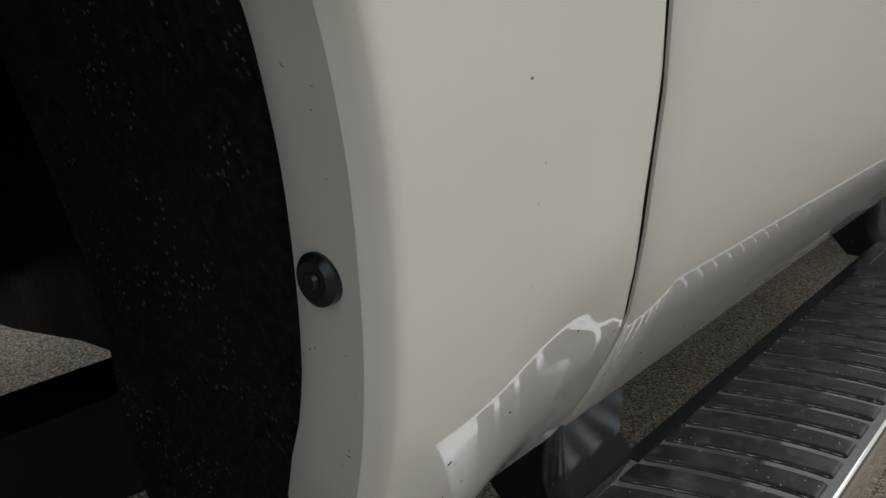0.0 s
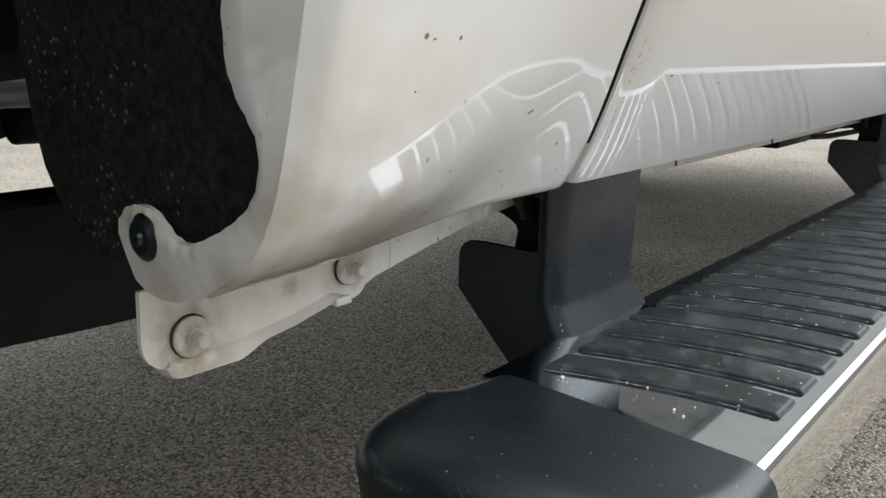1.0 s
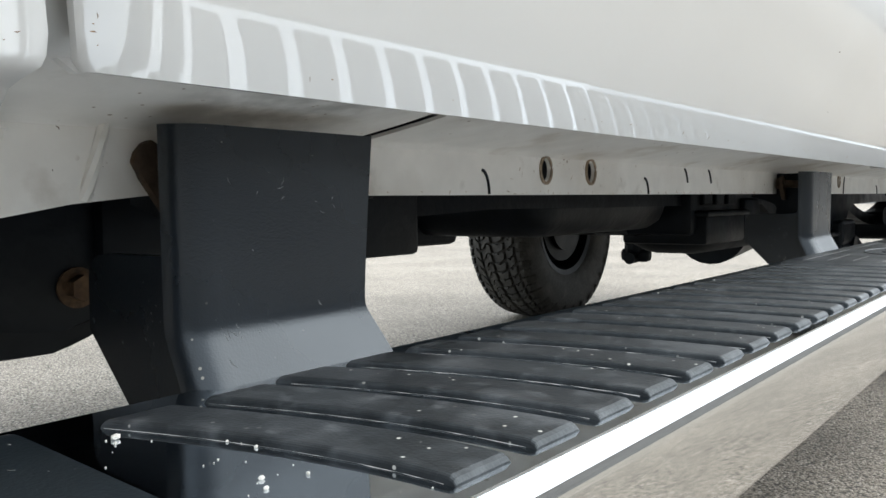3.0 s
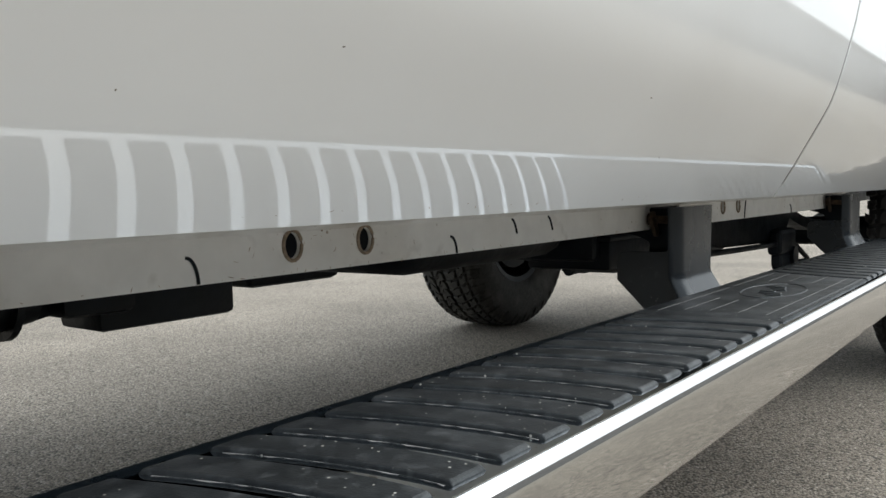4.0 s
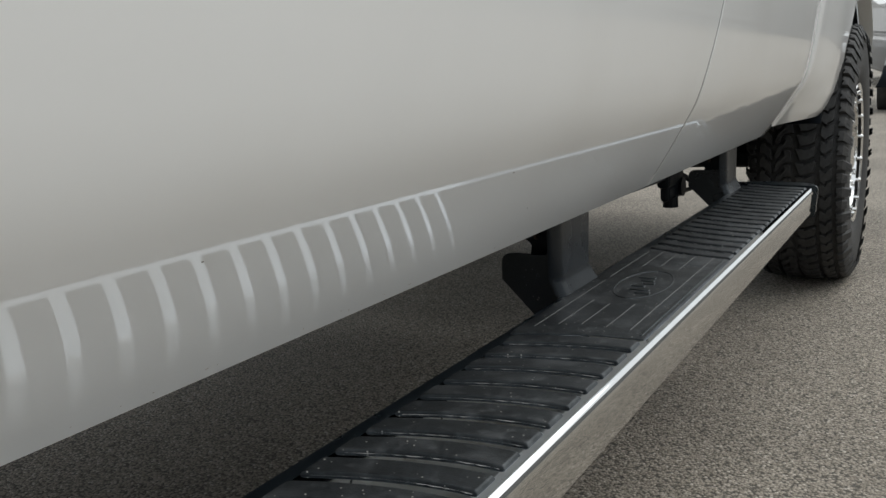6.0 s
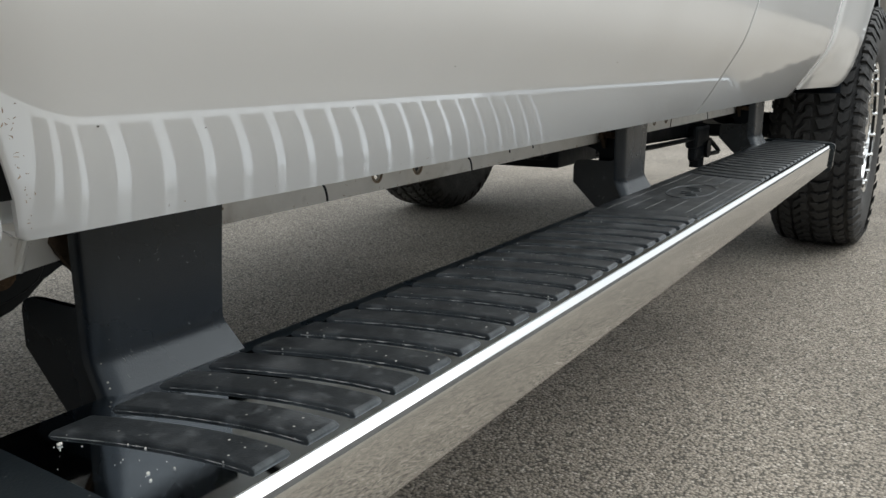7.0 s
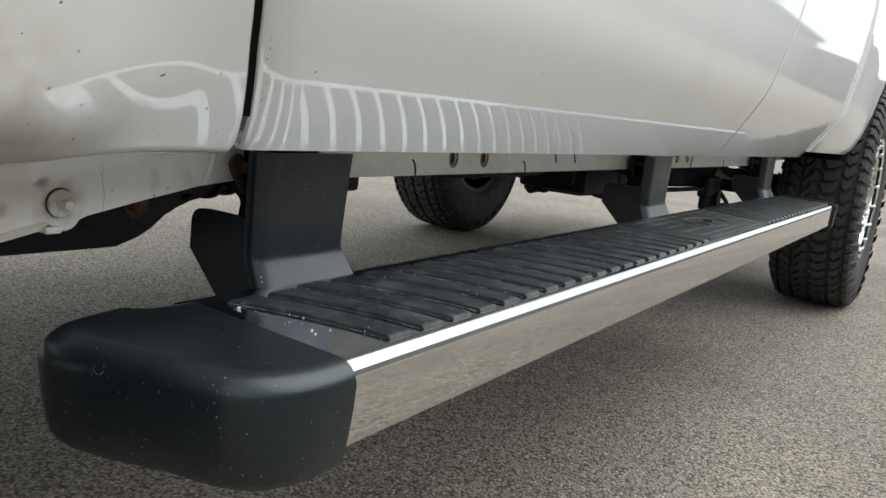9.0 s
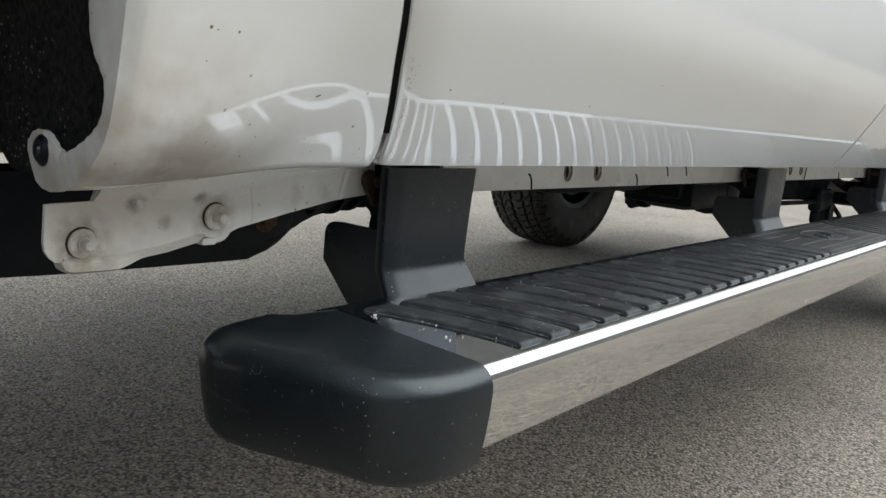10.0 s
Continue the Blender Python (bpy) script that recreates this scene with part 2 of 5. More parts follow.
# ---- mesh helpers ----
def part(name, bm, mat, parent=None, label="", smooth=False):
    """One mesh object from a bmesh, under its thing or part."""
    bmesh.ops.recalc_face_normals(bm, faces=bm.faces[:])
    me = bpy.data.meshes.new(name)
    bm.to_mesh(me)
    bm.free()
    me.materials.append(mat)
    if smooth:
        for p in me.polygons:
            p.use_smooth = True
        me.set_sharp_from_angle(angle=radians(38))
    ob = new(name, me)
    ob.parent = parent
    if label:
        ob["label"] = label
    return ob


def thing(name, label, category, group="", kind="", at=(0, 0, 0)):
    e = new(name)
    e.location = at
    e.empty_display_size = 0.1
    return tagged(e, label, category, group, kind)


def grid_mesh(rows, close=False):
    """A bmesh from rows of points, neighbours joined by quads."""
    bm = bmesh.new()
    vs = [[bm.verts.new(p) for p in r] for r in rows]
    m = len(rows[0])
    for a, b in zip(vs, vs[1:]):
        for i in range(m if close else m - 1):
            j = (i + 1) % m
            bm.faces.new((a[i], a[j], b[j], b[i]))
    return bm


def shell(bm, thick):
    """Gives an open sheet thickness."""
    bmesh.ops.recalc_face_normals(bm, faces=bm.faces[:])
    bmesh.ops.solidify(bm, geom=bm.faces[:], thickness=thick)
    return bm


def extrude_poly(points, vec):
    """A closed prism: a flat outline moved along vec."""
    bm = bmesh.new()
    a = [bm.verts.new(p) for p in points]
    b = [bm.verts.new(Vector(p) + Vector(vec)) for p in points]
    bm.faces.new(a)
    bm.faces.new(b[::-1])
    for i in range(len(a)):
        j = (i + 1) % len(a)
        bm.faces.new((a[i], b[i], b[j], a[j]))
    return bm


def bar(section, y0, y1):
    """A closed bar along y from a section of (x, z)."""
    return extrude_poly([(x, y0, z) for x, z in section], (0, y1 - y0, 0))


def box(x0, x1, y0, y1, z0, z1, bevel=0.0, seg=2):
    bm = bar(((x0, z0), (x1, z0), (x1, z1), (x0, z1)), y0, y1)
    if bevel:
        bmesh.ops.bevel(bm, geom=bm.edges[:], offset=bevel, segments=seg, affect="EDGES", profile=0.5)
    return bm


def merge(*bms):
    out = bmesh.new()
    for b in bms:
        me = bpy.data.meshes.new("tmp")
        b.to_mesh(me)
        b.free()
        out.from_mesh(me)
        bpy.data.meshes.remove(me)
    return out


def rod(a, b, r, n=14, r2=None):
    """A round bar from a to b."""
    a, b = Vector(a), Vector(b)
    bm = bmesh.new()
    q = (b - a).to_track_quat("Z", "Y").to_matrix().to_4x4()
    bmesh.ops.create_cone(bm, cap_ends=True, segments=n, radius1=r, radius2=r if r2 is None else r2, depth=(b - a).length,
                          matrix=Matrix.Translation((a + b) / 2) @ q)
    return bm


def pipe(points, r, n=8):
    """A tube along a line of points."""
    rows = []
    ps = [Vector(p) for p in points]
    for i, p in enumerate(ps):
        d = (ps[min(i + 1, len(ps) - 1)] - ps[max(i - 1, 0)]).normalized()
        q = d.to_track_quat("Z", "Y")
        rows.append([p + q @ Vector((r * math.cos(2 * math.pi * k / n), r * math.sin(2 * math.pi * k / n), 0)) for k in range(n)])
    bm = grid_mesh(rows, close=True)
    bm.verts.ensure_lookup_table()
    bm.faces.new(bm.verts[:n])
    bm.faces.new(bm.verts[-n:])
    return bm


def revolve(profile, centre, n=48):
    """A ring turned round an axle along x: profile of (x, radius)."""
    cx, cy, cz = centre
    rows = []
    for k in range(n + 1):
        a = 2 * math.pi * k / n
        rows.append([(cx + x, cy + r * math.cos(a), cz + r * math.sin(a)) for x, r in profile])
    bm = grid_mesh(rows)
    bmesh.ops.remove_doubles(bm, verts=bm.verts[:], dist=1e-5)
    return bm


def table(z, zs, xs):
    return float(np.interp(z, zs, xs))


# ---- ground and far surroundings ----
bm = bmesh.new()
bmesh.ops.create_grid(bm, x_segments=8, y_segments=8, size=220)
tagged(part("ground", bm, ASPHALT), "weathered grey-brown asphalt parking lot with stone chips", "asphalt", kind="structure")


def far_building():
    """A long low building across the lot, with its siding joints, windows and roof edge."""
    b = thing("building", "long grey low building across the parking lot", "building")
    part("wall", box(13.0, 22.0, -30.0, 70.0, 0.0, 5.6), CONCRETE, b, "grey sided wall")
    part("roof", box(12.6, 22.4, -30.4, 70.4, 5.6, 5.95, 0.05), CONCRETE, b, "flat roof edge")
    for k in range(7):
        part("siding_joint", box(12.96, 13.0, -30.0, 70.0, 0.7 + 0.68 * k, 0.76 + 0.68 * k), UNDER, b)
    return b


far_building()
# added plain walls, no known part of the lot: they cut low sky light
for name, b in (("wall_west", box(-30.4, -30.0, -30.0, 70.0, 0.0, 5.0)), ("wall_south", box(-30.0, 13.0, -30.4, -30.0, 0.0, 5.0)), ("wall_north", box(-30.0, 13.0, 70.0, 70.4, 0.0, 5.0))):
    tagged(part(name, b, CONCRETE), "plain grey wall added round the lot to block low sky light", "wall", kind="structure")


def parked_car(at, turn):
    """A car seen nose-on far behind the truck."""
    c = thing("parked_car", "black parked car seen nose-on across the lot", "car")
    prof_yz = ((0.0, 0.35), (0.0, 0.72), (0.12, 0.90), (1.15, 1.02), (1.75, 1.48), (3.4, 1.52), (4.1, 1.05), (4.45, 1.0), (4.5, 0.35))
    part("body", extrude_poly([(-0.88, y, z) for y, z in prof_yz], (1.76, 0, 0)), DARK_CAR, c)
    part("windscreen", extrude_poly([(-0.75, 1.20, 1.06), (0.75, 1.20, 1.06), (0.68, 1.70, 1.44), (-0.68, 1.70, 1.44)], (0, -0.02, 0.015)), GLASS_DARK, c)
    part("bumper", box(-0.90, 0.90, -0.08, 0.1, 0.34, 0.58, 0.04, 2), UNDER, c, smooth=True)
    part("grille", box(-0.5, 0.5, -0.02, 0.03, 0.60, 0.80, 0.02), UNDER, c)
    for x in (-0.70, 0.70):
        part("headlamp", box(x - 0.17, x + 0.17, -0.025, 0.06, 0.64, 0.80, 0.03, 2), LAMP_GLASS, c, "bright headlamp", smooth=True)
        for y in (0.85, 3.6):
            w = part("wheel", rod((x + (0.06 if x > 0 else -0.06), y, 0.33), (x + (0.20 if x > 0 else -0.20), y, 0.33), 0.33, 24), TYRE, c, smooth=True)
            part("hub_cap", rod((x + (0.19 if x > 0 else -0.19), y, 0.33), (x + (0.21 if x > 0 else -0.21), y, 0.33), 0.2, 20), BRIGHT, w)
    c.matrix_world = pose(at[0], at[1], 0, 0, 0, turn)
    return c


parked_car((0.28, 13.0), 0)


# ---- the truck ----
PITCH = 0.0415                      # from one tread rib to the next
PROF_Z = (0.5810, 0.598, 0.61, 0.62, 0.63, 0.64, 0.65, 0.66, 0.67, 0.68, 0.69, 0.70, 0.715, 0.73, 0.745, 0.775, 0.81, 0.90, 1.0, 1.1, 1.25, 1.42)
PROF_X = (-0.1025, -0.0895, -0.0807, -0.0737, -0.0669, -0.0604, -0.0540, -0.0475, -0.0411, -0.0349, -0.0290, -0.0238, -0.0180, -0.0140, -0.0110,
          -0.0058, -0.001, 0.009, 0.0135, 0.011, -0.006, -0.042)
fine_z = np.linspace(0.5810, 1.42, 337)
fine_x = np.interp(fine_z, PROF_Z, PROF_X)
kernel = np.hanning(11) / np.hanning(11).sum()
fine_x = np.convolve(np.pad(fine_x, 5, mode="reflect", reflect_type="odd"), kernel, mode="valid")
SKIN_Z = [0.5810, 0.584, 0.590, 0.598, 0.605, 0.612, 0.62, 0.63, 0.64, 0.65, 0.66, 0.672, 0.685, 0.70, 0.72, 0.745, 0.775, 0.81,
          0.85, 0.90, 0.95, 1.0, 1.06, 1.12, 1.2, 1.3, 1.42]


def side(z):
    """How far out the body side stands at the height z."""
    return float(np.interp(z, fine_z, fine_x))


def gap_y(z):
    return table(z, (0.5805, 0.590, 0.605, 0.63, 0.65, 0.67, 0.69, 0.715, 0.77, 0.82, 0.85, 1.0, 1.42),
                 (-0.0275, -0.0305, -0.0370, -0.051, -0.0625, -0.073, -0.084, -0.097, -0.108, -0.113, -0.120, -0.130, -0.145))


LIP_Z = np.linspace(0.55, 1.0, 300)
LIP_Y = np.interp(LIP_Z, (0.55, 0.6, 0.665, 0.70, 0.75, 0.80, 0.85, 0.92, 1.0), (-0.2495, -0.252, -0.256, -0.261, -0.268, -0.277, -0.291, -0.335, -0.41))
LIP_Y = np.convolve(np.pad(LIP_Y, 20, mode="reflect", reflect_type="odd"), np.hanning(43)[1:-1] / np.hanning(43).sum(), mode="valid")


def lip_y(z):
    """Where the edge of the wheel opening runs at the height z."""
    return float(np.interp(z, LIP_Z, LIP_Y))


def seam_y(z):
    return table(z, (0.585, 0.62, 0.65, 0.67, 0.69, 0.71, 0.73, 0.75, 0.80, 0.85, 1.0), (1.200, 1.189, 1.181, 1.177, 1.175, 1.176, 1.180, 1.188, 1.211, 1.230, 1.26))


truck = thing("pickup_truck", "white pickup truck with off-road tyres parked on asphalt", "pickup truck")


def door_skin():
    rows = []
    for z, dx in [(0.5860, -0.0120), (0.5815, -0.0055)] + [(z, 0.0) for z in SKIN_Z]:      # first the hem under the bottom edge
        y0, y1 = gap_y(z) + 0.0042 + 0.0035 * max(0.0, 1 - (z - 0.5810) / 0.006) ** 2, seam_y(z) - 0.0034
        x = side(z) + dx
        ys = [y0 + (y1 - y0) * k / 30 for k in range(31)]
        rows.append([(x - 0.006, y0 - 0.0003, z), (x - 0.0022, y0 - 0.0003, z), (x, y0 + 0.0025, z)]
                    + [(x, y, z) for y in ys[1:-1]] + [(x, y1 - 0.0012, z), (x - 0.0014, y1, z), (x - 0.014, y1, z)])
    return grid_mesh(rows)


front_door = part("front_door", door_skin(), WHITE, truck, "glossy white door skin", smooth=True)


def cab_corner_skin():
    rows = []
    for z, dx in [(0.5860, -0.0120), (0.5815, -0.0055)] + [(z, 0.0) for z in SKIN_Z]:
        x = side(z) + dx
        y0, y1 = seam_y(z) + 0.0034, 2.135 + 0.2 * (z - 0.65)
        rows.append([(x - 0.014, y0, z), (x - 0.0014, y0, z), (x, y0 + 0.0012, z)] + [(x, y0 + (y1 - y0) * k / 16, z) for k in range(1, 16)]
                    + [(x - 0.001, y1 - 0.008, z), (x - 0.005, y1 - 0.002, z), (x - 0.013, y1, z), (x - 0.04, y1, z)])
    return grid_mesh(rows)


part("cab_corner", cab_corner_skin(), WHITE, truck, "glossy white cab corner panel", smooth=True)


def bed_x(z, y):
    """The bed side swells out towards its wheel opening."""
    arch = table(z, (0.59, 0.617, 0.66, 0.74, 0.85, 0.95, 1.1, 1.25, 1.42), (-0.045, -0.024, -0.006, 0.012, 0.022, 0.024, 0.018, 0.0, -0.03))
    f = min(1.0, max(0.0, (y - 2.17) / 0.36))
    f = f * f * (3 - 2 * f)
    return side(max(z, 0.5810)) * (1 - f) + arch * f


AXLE_Y, AXLE_Z, ARCH_R = 3.125, 0.435, 0.555


def bed_skin():
    rows = []
    zs = [z for z in SKIN_Z if z >= 0.592 and z < 0.98]
    for z in zs:
        y1 = AXLE_Y - math.sqrt(max(0.0001, ARCH_R ** 2 - (z - AXLE_Z) ** 2))
        y0 = 2.168 + 0.2 * (z - 0.65)
        r = [(bed_x(z, y0) - 0.05, y0, z), (bed_x(z, y0) - 0.014, y0, z), (bed_x(z, y0) - 0.005, y0 + 0.002, z), (bed_x(z, y0) - 0.001, y0 + 0.008, z)]
        r += [(bed_x(z, y0 + (y1 - y0) * k / 18), y0 + (y1 - y0) * k / 18, z) for k in range(1, 18)]
        r += [(bed_x(z, y1) - 0.002, y1, z), (bed_x(z, y1) - 0.010, y1 + 0.006, z), (bed_x(z, y1) - 0.045, y1 + 0.007, z)]
        rows.append(r)
    front = grid_mesh(rows)
    rows = []
    for z in zs:
        y0 = AXLE_Y + math.sqrt(max(0.0001, ARCH_R ** 2 - (z - AXLE_Z) ** 2))
        rows.append([(bed_x(z, y0) - 0.045, y0, z)] + [(bed_x(z, 2.6), y0 + (4.45 - y0) * k / 8, z) for k in range(9)])
    back = grid_mesh(rows)
    rows = []
    for z in (0.95, 1.0, 1.06, 1.12, 1.2, 1.3, 1.42):
        y0 = 2.168 + 0.2 * (z - 0.65)
        rows.append([(bed_x(z, y0) - 0.05, y0, z), (bed_x(z, y0) - 0.014, y0, z), (bed_x(z, y0) - 0.001, y0 + 0.008, z)]
                    + [(bed_x(z, y0 + 2.30 * k / 24), y0 + 2.30 * k / 24, z) for k in range(1, 25)])
    over = grid_mesh(rows)
    return merge(front, back, over)


part("bed_side", bed_skin(), WHITE, truck, "glossy white bed side with a wheel opening", smooth=True)


def smooth_table(keys, values, lo, hi, width):
    """A table with its corners rounded over the given width."""
    n = 400
    u = np.linspace(lo, hi, n)
    k = max(3, int(width / (hi - lo) * n) | 1)
    w = np.hanning(k + 2)[1:-1]
    v = np.convolve(np.pad(np.interp(u, keys, values), k // 2, mode="reflect", reflect_type="odd"), w / w.sum(), mode="valid")
    return lambda q: float(np.interp(q, u, v))


# the fender's section at the wheel opening: where each height of the section at the door gap comes to lie
GAP_Z = (0.5810, 0.584, 0.590, 0.598, 0.605, 0.612, 0.62, 0.63, 0.64, 0.65, 0.66, 0.672, 0.685, 0.70, 0.72, 0.745, 0.775, 0.81, 0.85, 0.90, 0.95, 1.0)
front_x = smooth_table(GAP_Z, (-0.103, -0.0975, -0.0905, -0.0820, -0.0733, -0.0665, -0.0602, -0.0543, -0.0487, -0.0435, -0.0390, -0.0335, -0.0282, -0.0224, -0.0172, -0.0118,
                               -0.0068, -0.0015, 0.0030, 0.0085, 0.0110, 0.0130), 0.5810, 1.0, 0.02)
front_z = smooth_table(GAP_Z, (0.5703, 0.5730, 0.5765, 0.5815, 0.5880, 0.5955, 0.6050, 0.6175, 0.6310, 0.6450, 0.6570, 0.6710, 0.6845, 0.70, 0.72, 0.745, 0.775, 0.81, 0.85, 0.90,
                               0.95, 1.0), 0.5810, 1.0, 0.012)
FENDER_Z = [z for z in SKIN_Z if z < 0.625] + list(np.arange(0.625, 0.90, 0.0085)) + [0.90, 0.93, 0.96, 1.0]
FRONT = [(front_x(z), front_z(z)) for z in FENDER_Z]


def fender_blend(y):
    """How much of the wheel opening's section holds at y."""
    f = min(1.0, max(0.0, (-0.085 - y) / 0.150))
    return f * f * (3 - 2 * f)


def swell(y, z):
    """A soft crown in the pressing ahead of the door gap."""
    d = (z - 0.722) / 0.035
    return 0.0036 * math.sin(max(-1.0, min(1.0, d)) * math.pi / 2) * math.exp(-((z - 0.722) / 0.055) ** 2 - ((y + 0.145) / 0.036) ** 2)


def fender_x(y, z):
    """How far out the fender stands: at the door gap like the door, less tucked in towards the wheel opening."""
    f = fender_blend(y)
    return side(max(z, 0.5810)) * (1 - f) + table(z, [q for _, q in FRONT], [p for p, _ in FRONT]) * f + swell(y, z)


def bevel(z):
    """Depth of the bevel along the wheel opening."""
    return table(z, (0.57, 0.58, 0.62, 0.66, 0.70, 0.80), (0.0022, 0.0040, 0.0064, 0.0082, 0.0092, 0.0096))


def fender_skin():
    """Fender behind the front wheel: bevelled lip, side and the underside that turns in to the mounting plate."""
    rows = []
    under = ((-0.1925, 0.5700, 0.5618), (-0.180, 0.5708, 0.5618), (-0.155, 0.5724, 0.5616), (-0.135, 0.5744, 0.5626), (-0.122, 0.5762, 0.5645), (-0.1125, 0.5780, 0.5667), (-0.1065, 0.5792, 0.5686))
    for x, z_gap, z_lip in under:
        y0, y1 = lip_y(z_gap) + table(x, (-0.1925, -0.155, -0.13), (0.062, 0.03, 0.0)), table(x, (-0.1925, -0.180, -0.155, -0.135, -0.122, -0.1125, -0.1065), (-0.0125, -0.016, -0.025, -0.031, -0.035, -0.0355, -0.0350))
        ys = [y0 + (y1 - y0) * k / 28 for k in range(28)]
        r = []
        for y in [y0 + 0.0015, y0 + 0.004, y0 + 0.006, y0 + 0.009] + ys[2:] + [y1 - 0.004, y1 - 0.001]:
            f = fender_blend(y)
            r.append((x, y, z_gap * (1 - f) + z_lip * f + (0.0012 if y < y0 + 0.002 else 0.0)))
        rows.append(r + [(x, y1, r[-1][2] + 0.004)])
    for z, (fx, fz) in zip(FENDER_Z, FRONT):
        y0, d = lip_y(fz), bevel(fz)
        y1 = gap_y(z) - 0.0042 - 0.0022 * max(0.0, 1 - (z - 0.5810) / 0.006) ** 2
        r = [(fx - d, y0, fz), (fx - d * 0.52, y0 + 0.0030, fz), (fx - d * 0.16, y0 + 0.0054, fz), (fx - d * 0.04, y0 + 0.0072, fz)]
        for k in range(26):
            y = y0 + 0.011 + (y1 - y0 - 0.011) * k / 26
            f = fender_blend(y)
            zz = z * (1 - f) + fz * f
            r.append((side(z) * (1 - f) + fx * f + swell(y, zz), y, zz))
        rows.append(r + [(side(z), y1 - 0.003, z), (side(z) - 0.0022, y1, z), (side(z) - 0.006, y1, z)])
    return grid_mesh(rows)


fender = part("front_fender", fender_skin(), WHITE_SPECK, truck, "white fender behind the wheel opening with chips, grime and painted-in shade", smooth=True)


def return_flange():
    """The sheet's inner edge, turned down over the mounting plate, with an uneven lower edge."""
    rows = []
    for k in range(37):
        y = -0.1932 + 0.1837 * k / 36
        low = table(y, (-0.1932, -0.185, -0.168, -0.155, -0.140, -0.120, -0.10, -0.07, -0.04, -0.0095), (0.5474, 0.5482, 0.5488, 0.5480, 0.5478, 0.5482, 0.5500, 0.5545, 0.5605, 0.5680))
        low += 0.0007 * math.sin(y * 160) + 0.0004 * math.sin(y * 410)
        top = 0.5703 - 0.0085 * fender_blend(y) + 0.0006
        bulge = 0.0022 * math.exp(-((y + 0.155) / 0.012) ** 2)
        lead = 0.0060 * max(0.0, 1 - k / 4)
        rows.append([(-0.1860, y + lead, top + 0.0006), (-0.1890, y + lead, top - 0.0004), (-0.1910, y + lead * 0.9, top - 0.0026), (-0.1924 + bulge * 0.4, y + lead * 0.6, (top + low) / 2 + 0.001),
                     (-0.1942 + bulge, y + lead * 0.3, low + 0.0042), (-0.1954 + bulge, y, low + 0.0016), (-0.1964 + bulge * 0.6, y, low), (-0.1984, y, low - 0.0003)])
    return shell(grid_mesh(rows), 0.0012)


part("return_flange", return_flange(), WHITE_PLATE, fender, "white inner flange turned down over the plate", smooth=True)


for seal_y, z0, half, deep in ((gap_y, 0.604, 0.0046, 0.0040), (seam_y, 0.592, 0.0036, 0.0012)):
    strip = [[(side(z) - deep, seal_y(z) - half, z), (side(z) - deep, seal_y(z) + half, z), (side(z) - 0.02, seal_y(z) + half, z), (side(z) - 0.02, seal_y(z) - half, z)]
             for z in SKIN_Z if z >= z0 and z <= 1.3]
    part("door_seal", grid_mesh(strip, close=True), SEAL, truck, "black rubber seal in the door gap")


hinge = [[(side(max(z, 0.5810)) - 0.032, gap_y(z) + d, z) for d in (-0.055, -0.02, 0.02, 0.055)] for z in (0.606, 0.615, 0.63, 0.65, 0.67, 0.70)]
part("hinge_panel", shell(grid_mesh(hinge), 0.002), WHITE_MATT, truck, "white panel seen inside the door gap", smooth=True)


def lip_flange():
    """The forward-facing edge of the wheel opening, from the bevel to its wavy inner edge, with the rounded tab that holds the liner at its foot."""
    pairs = [((-0.1590, 0.5835), (-0.1575, 0.5900)), ((-0.1560, 0.5760), (-0.1535, 0.5938)), ((-0.1510, 0.5668), (-0.1465, 0.5958)), ((-0.1440, 0.5634), (-0.1385, 0.5955)),
             ((-0.1340, 0.5623), (-0.1325, 0.5925)), ((-0.1240, 0.5636), (-0.1275, 0.5880)), ((-0.1150, 0.5664), (-0.1215, 0.5856))]
    lower = (-0.1150, -0.1060, -0.0970, -0.0895, -0.0825, -0.0772, -0.0738, -0.0725, -0.0745, -0.0790, -0.0840, -0.0838, -0.0760)
    lower_z = (0.5858, 0.5890, 0.5930, 0.5970, 0.6015, 0.6070, 0.6135, 0.6215, 0.6275, 0.6335, 0.6430, 0.6600, 0.6810)
    for k, (fx, fz) in enumerate((front_x(z), front_z(z)) for z in list(GAP_Z[:13]) + list(np.arange(0.70, 1.001, 0.0125))):
        outer = (fx - bevel(fz) + 0.0004, fz)
        if k < len(lower):
            inner = (lower[k], lower_z[k])
        else:
            inner = (table(fz, (0.68, 0.70, 0.72, 0.745, 0.775, 0.80, 0.85, 1.0), (-0.0715, -0.0665, -0.0590, -0.0535, -0.0480, -0.0440, -0.0370, -0.036)), fz)
        pairs.append((outer, inner))
    fine = []
    for (a, b), (c, d) in zip(pairs, pairs[1:]):
        n = 3 if abs(a[1] - c[1]) < 0.03 else 1
        fine += [tuple(tuple(p + (q - p) * k / n for p, q in zip(u, v)) for u, v in ((a, c), (b, d))) for k in range(n)]
    fine.append(pairs[-1])
    rows = []
    for k, (outer, inner) in enumerate(fine):
        ring = []
        for j in range(7):
            x, z = (o + (i - o) * j / 6 for o, i in zip(outer, inner))
            ripple = 0.0006 * max(0.0, j / 6 - 0.4) * math.sin(k * 1.9) * (1 if z < 0.66 else 0)
            ring.append((x, lip_y(z) + 0.0003 + ripple + (0.0012 if j == 6 else 0.0), z))
        rows.append(ring + [(px, py + 0.0028, pz) for px, py, pz in reversed(ring)])
    return grid_mesh(rows, close=True)


lip_edge = part("lip_flange", lip_flange(), WHITE_SPECK, fender, "white wheel-opening edge and tab with chips, grime and painted-in shade", smooth=True)


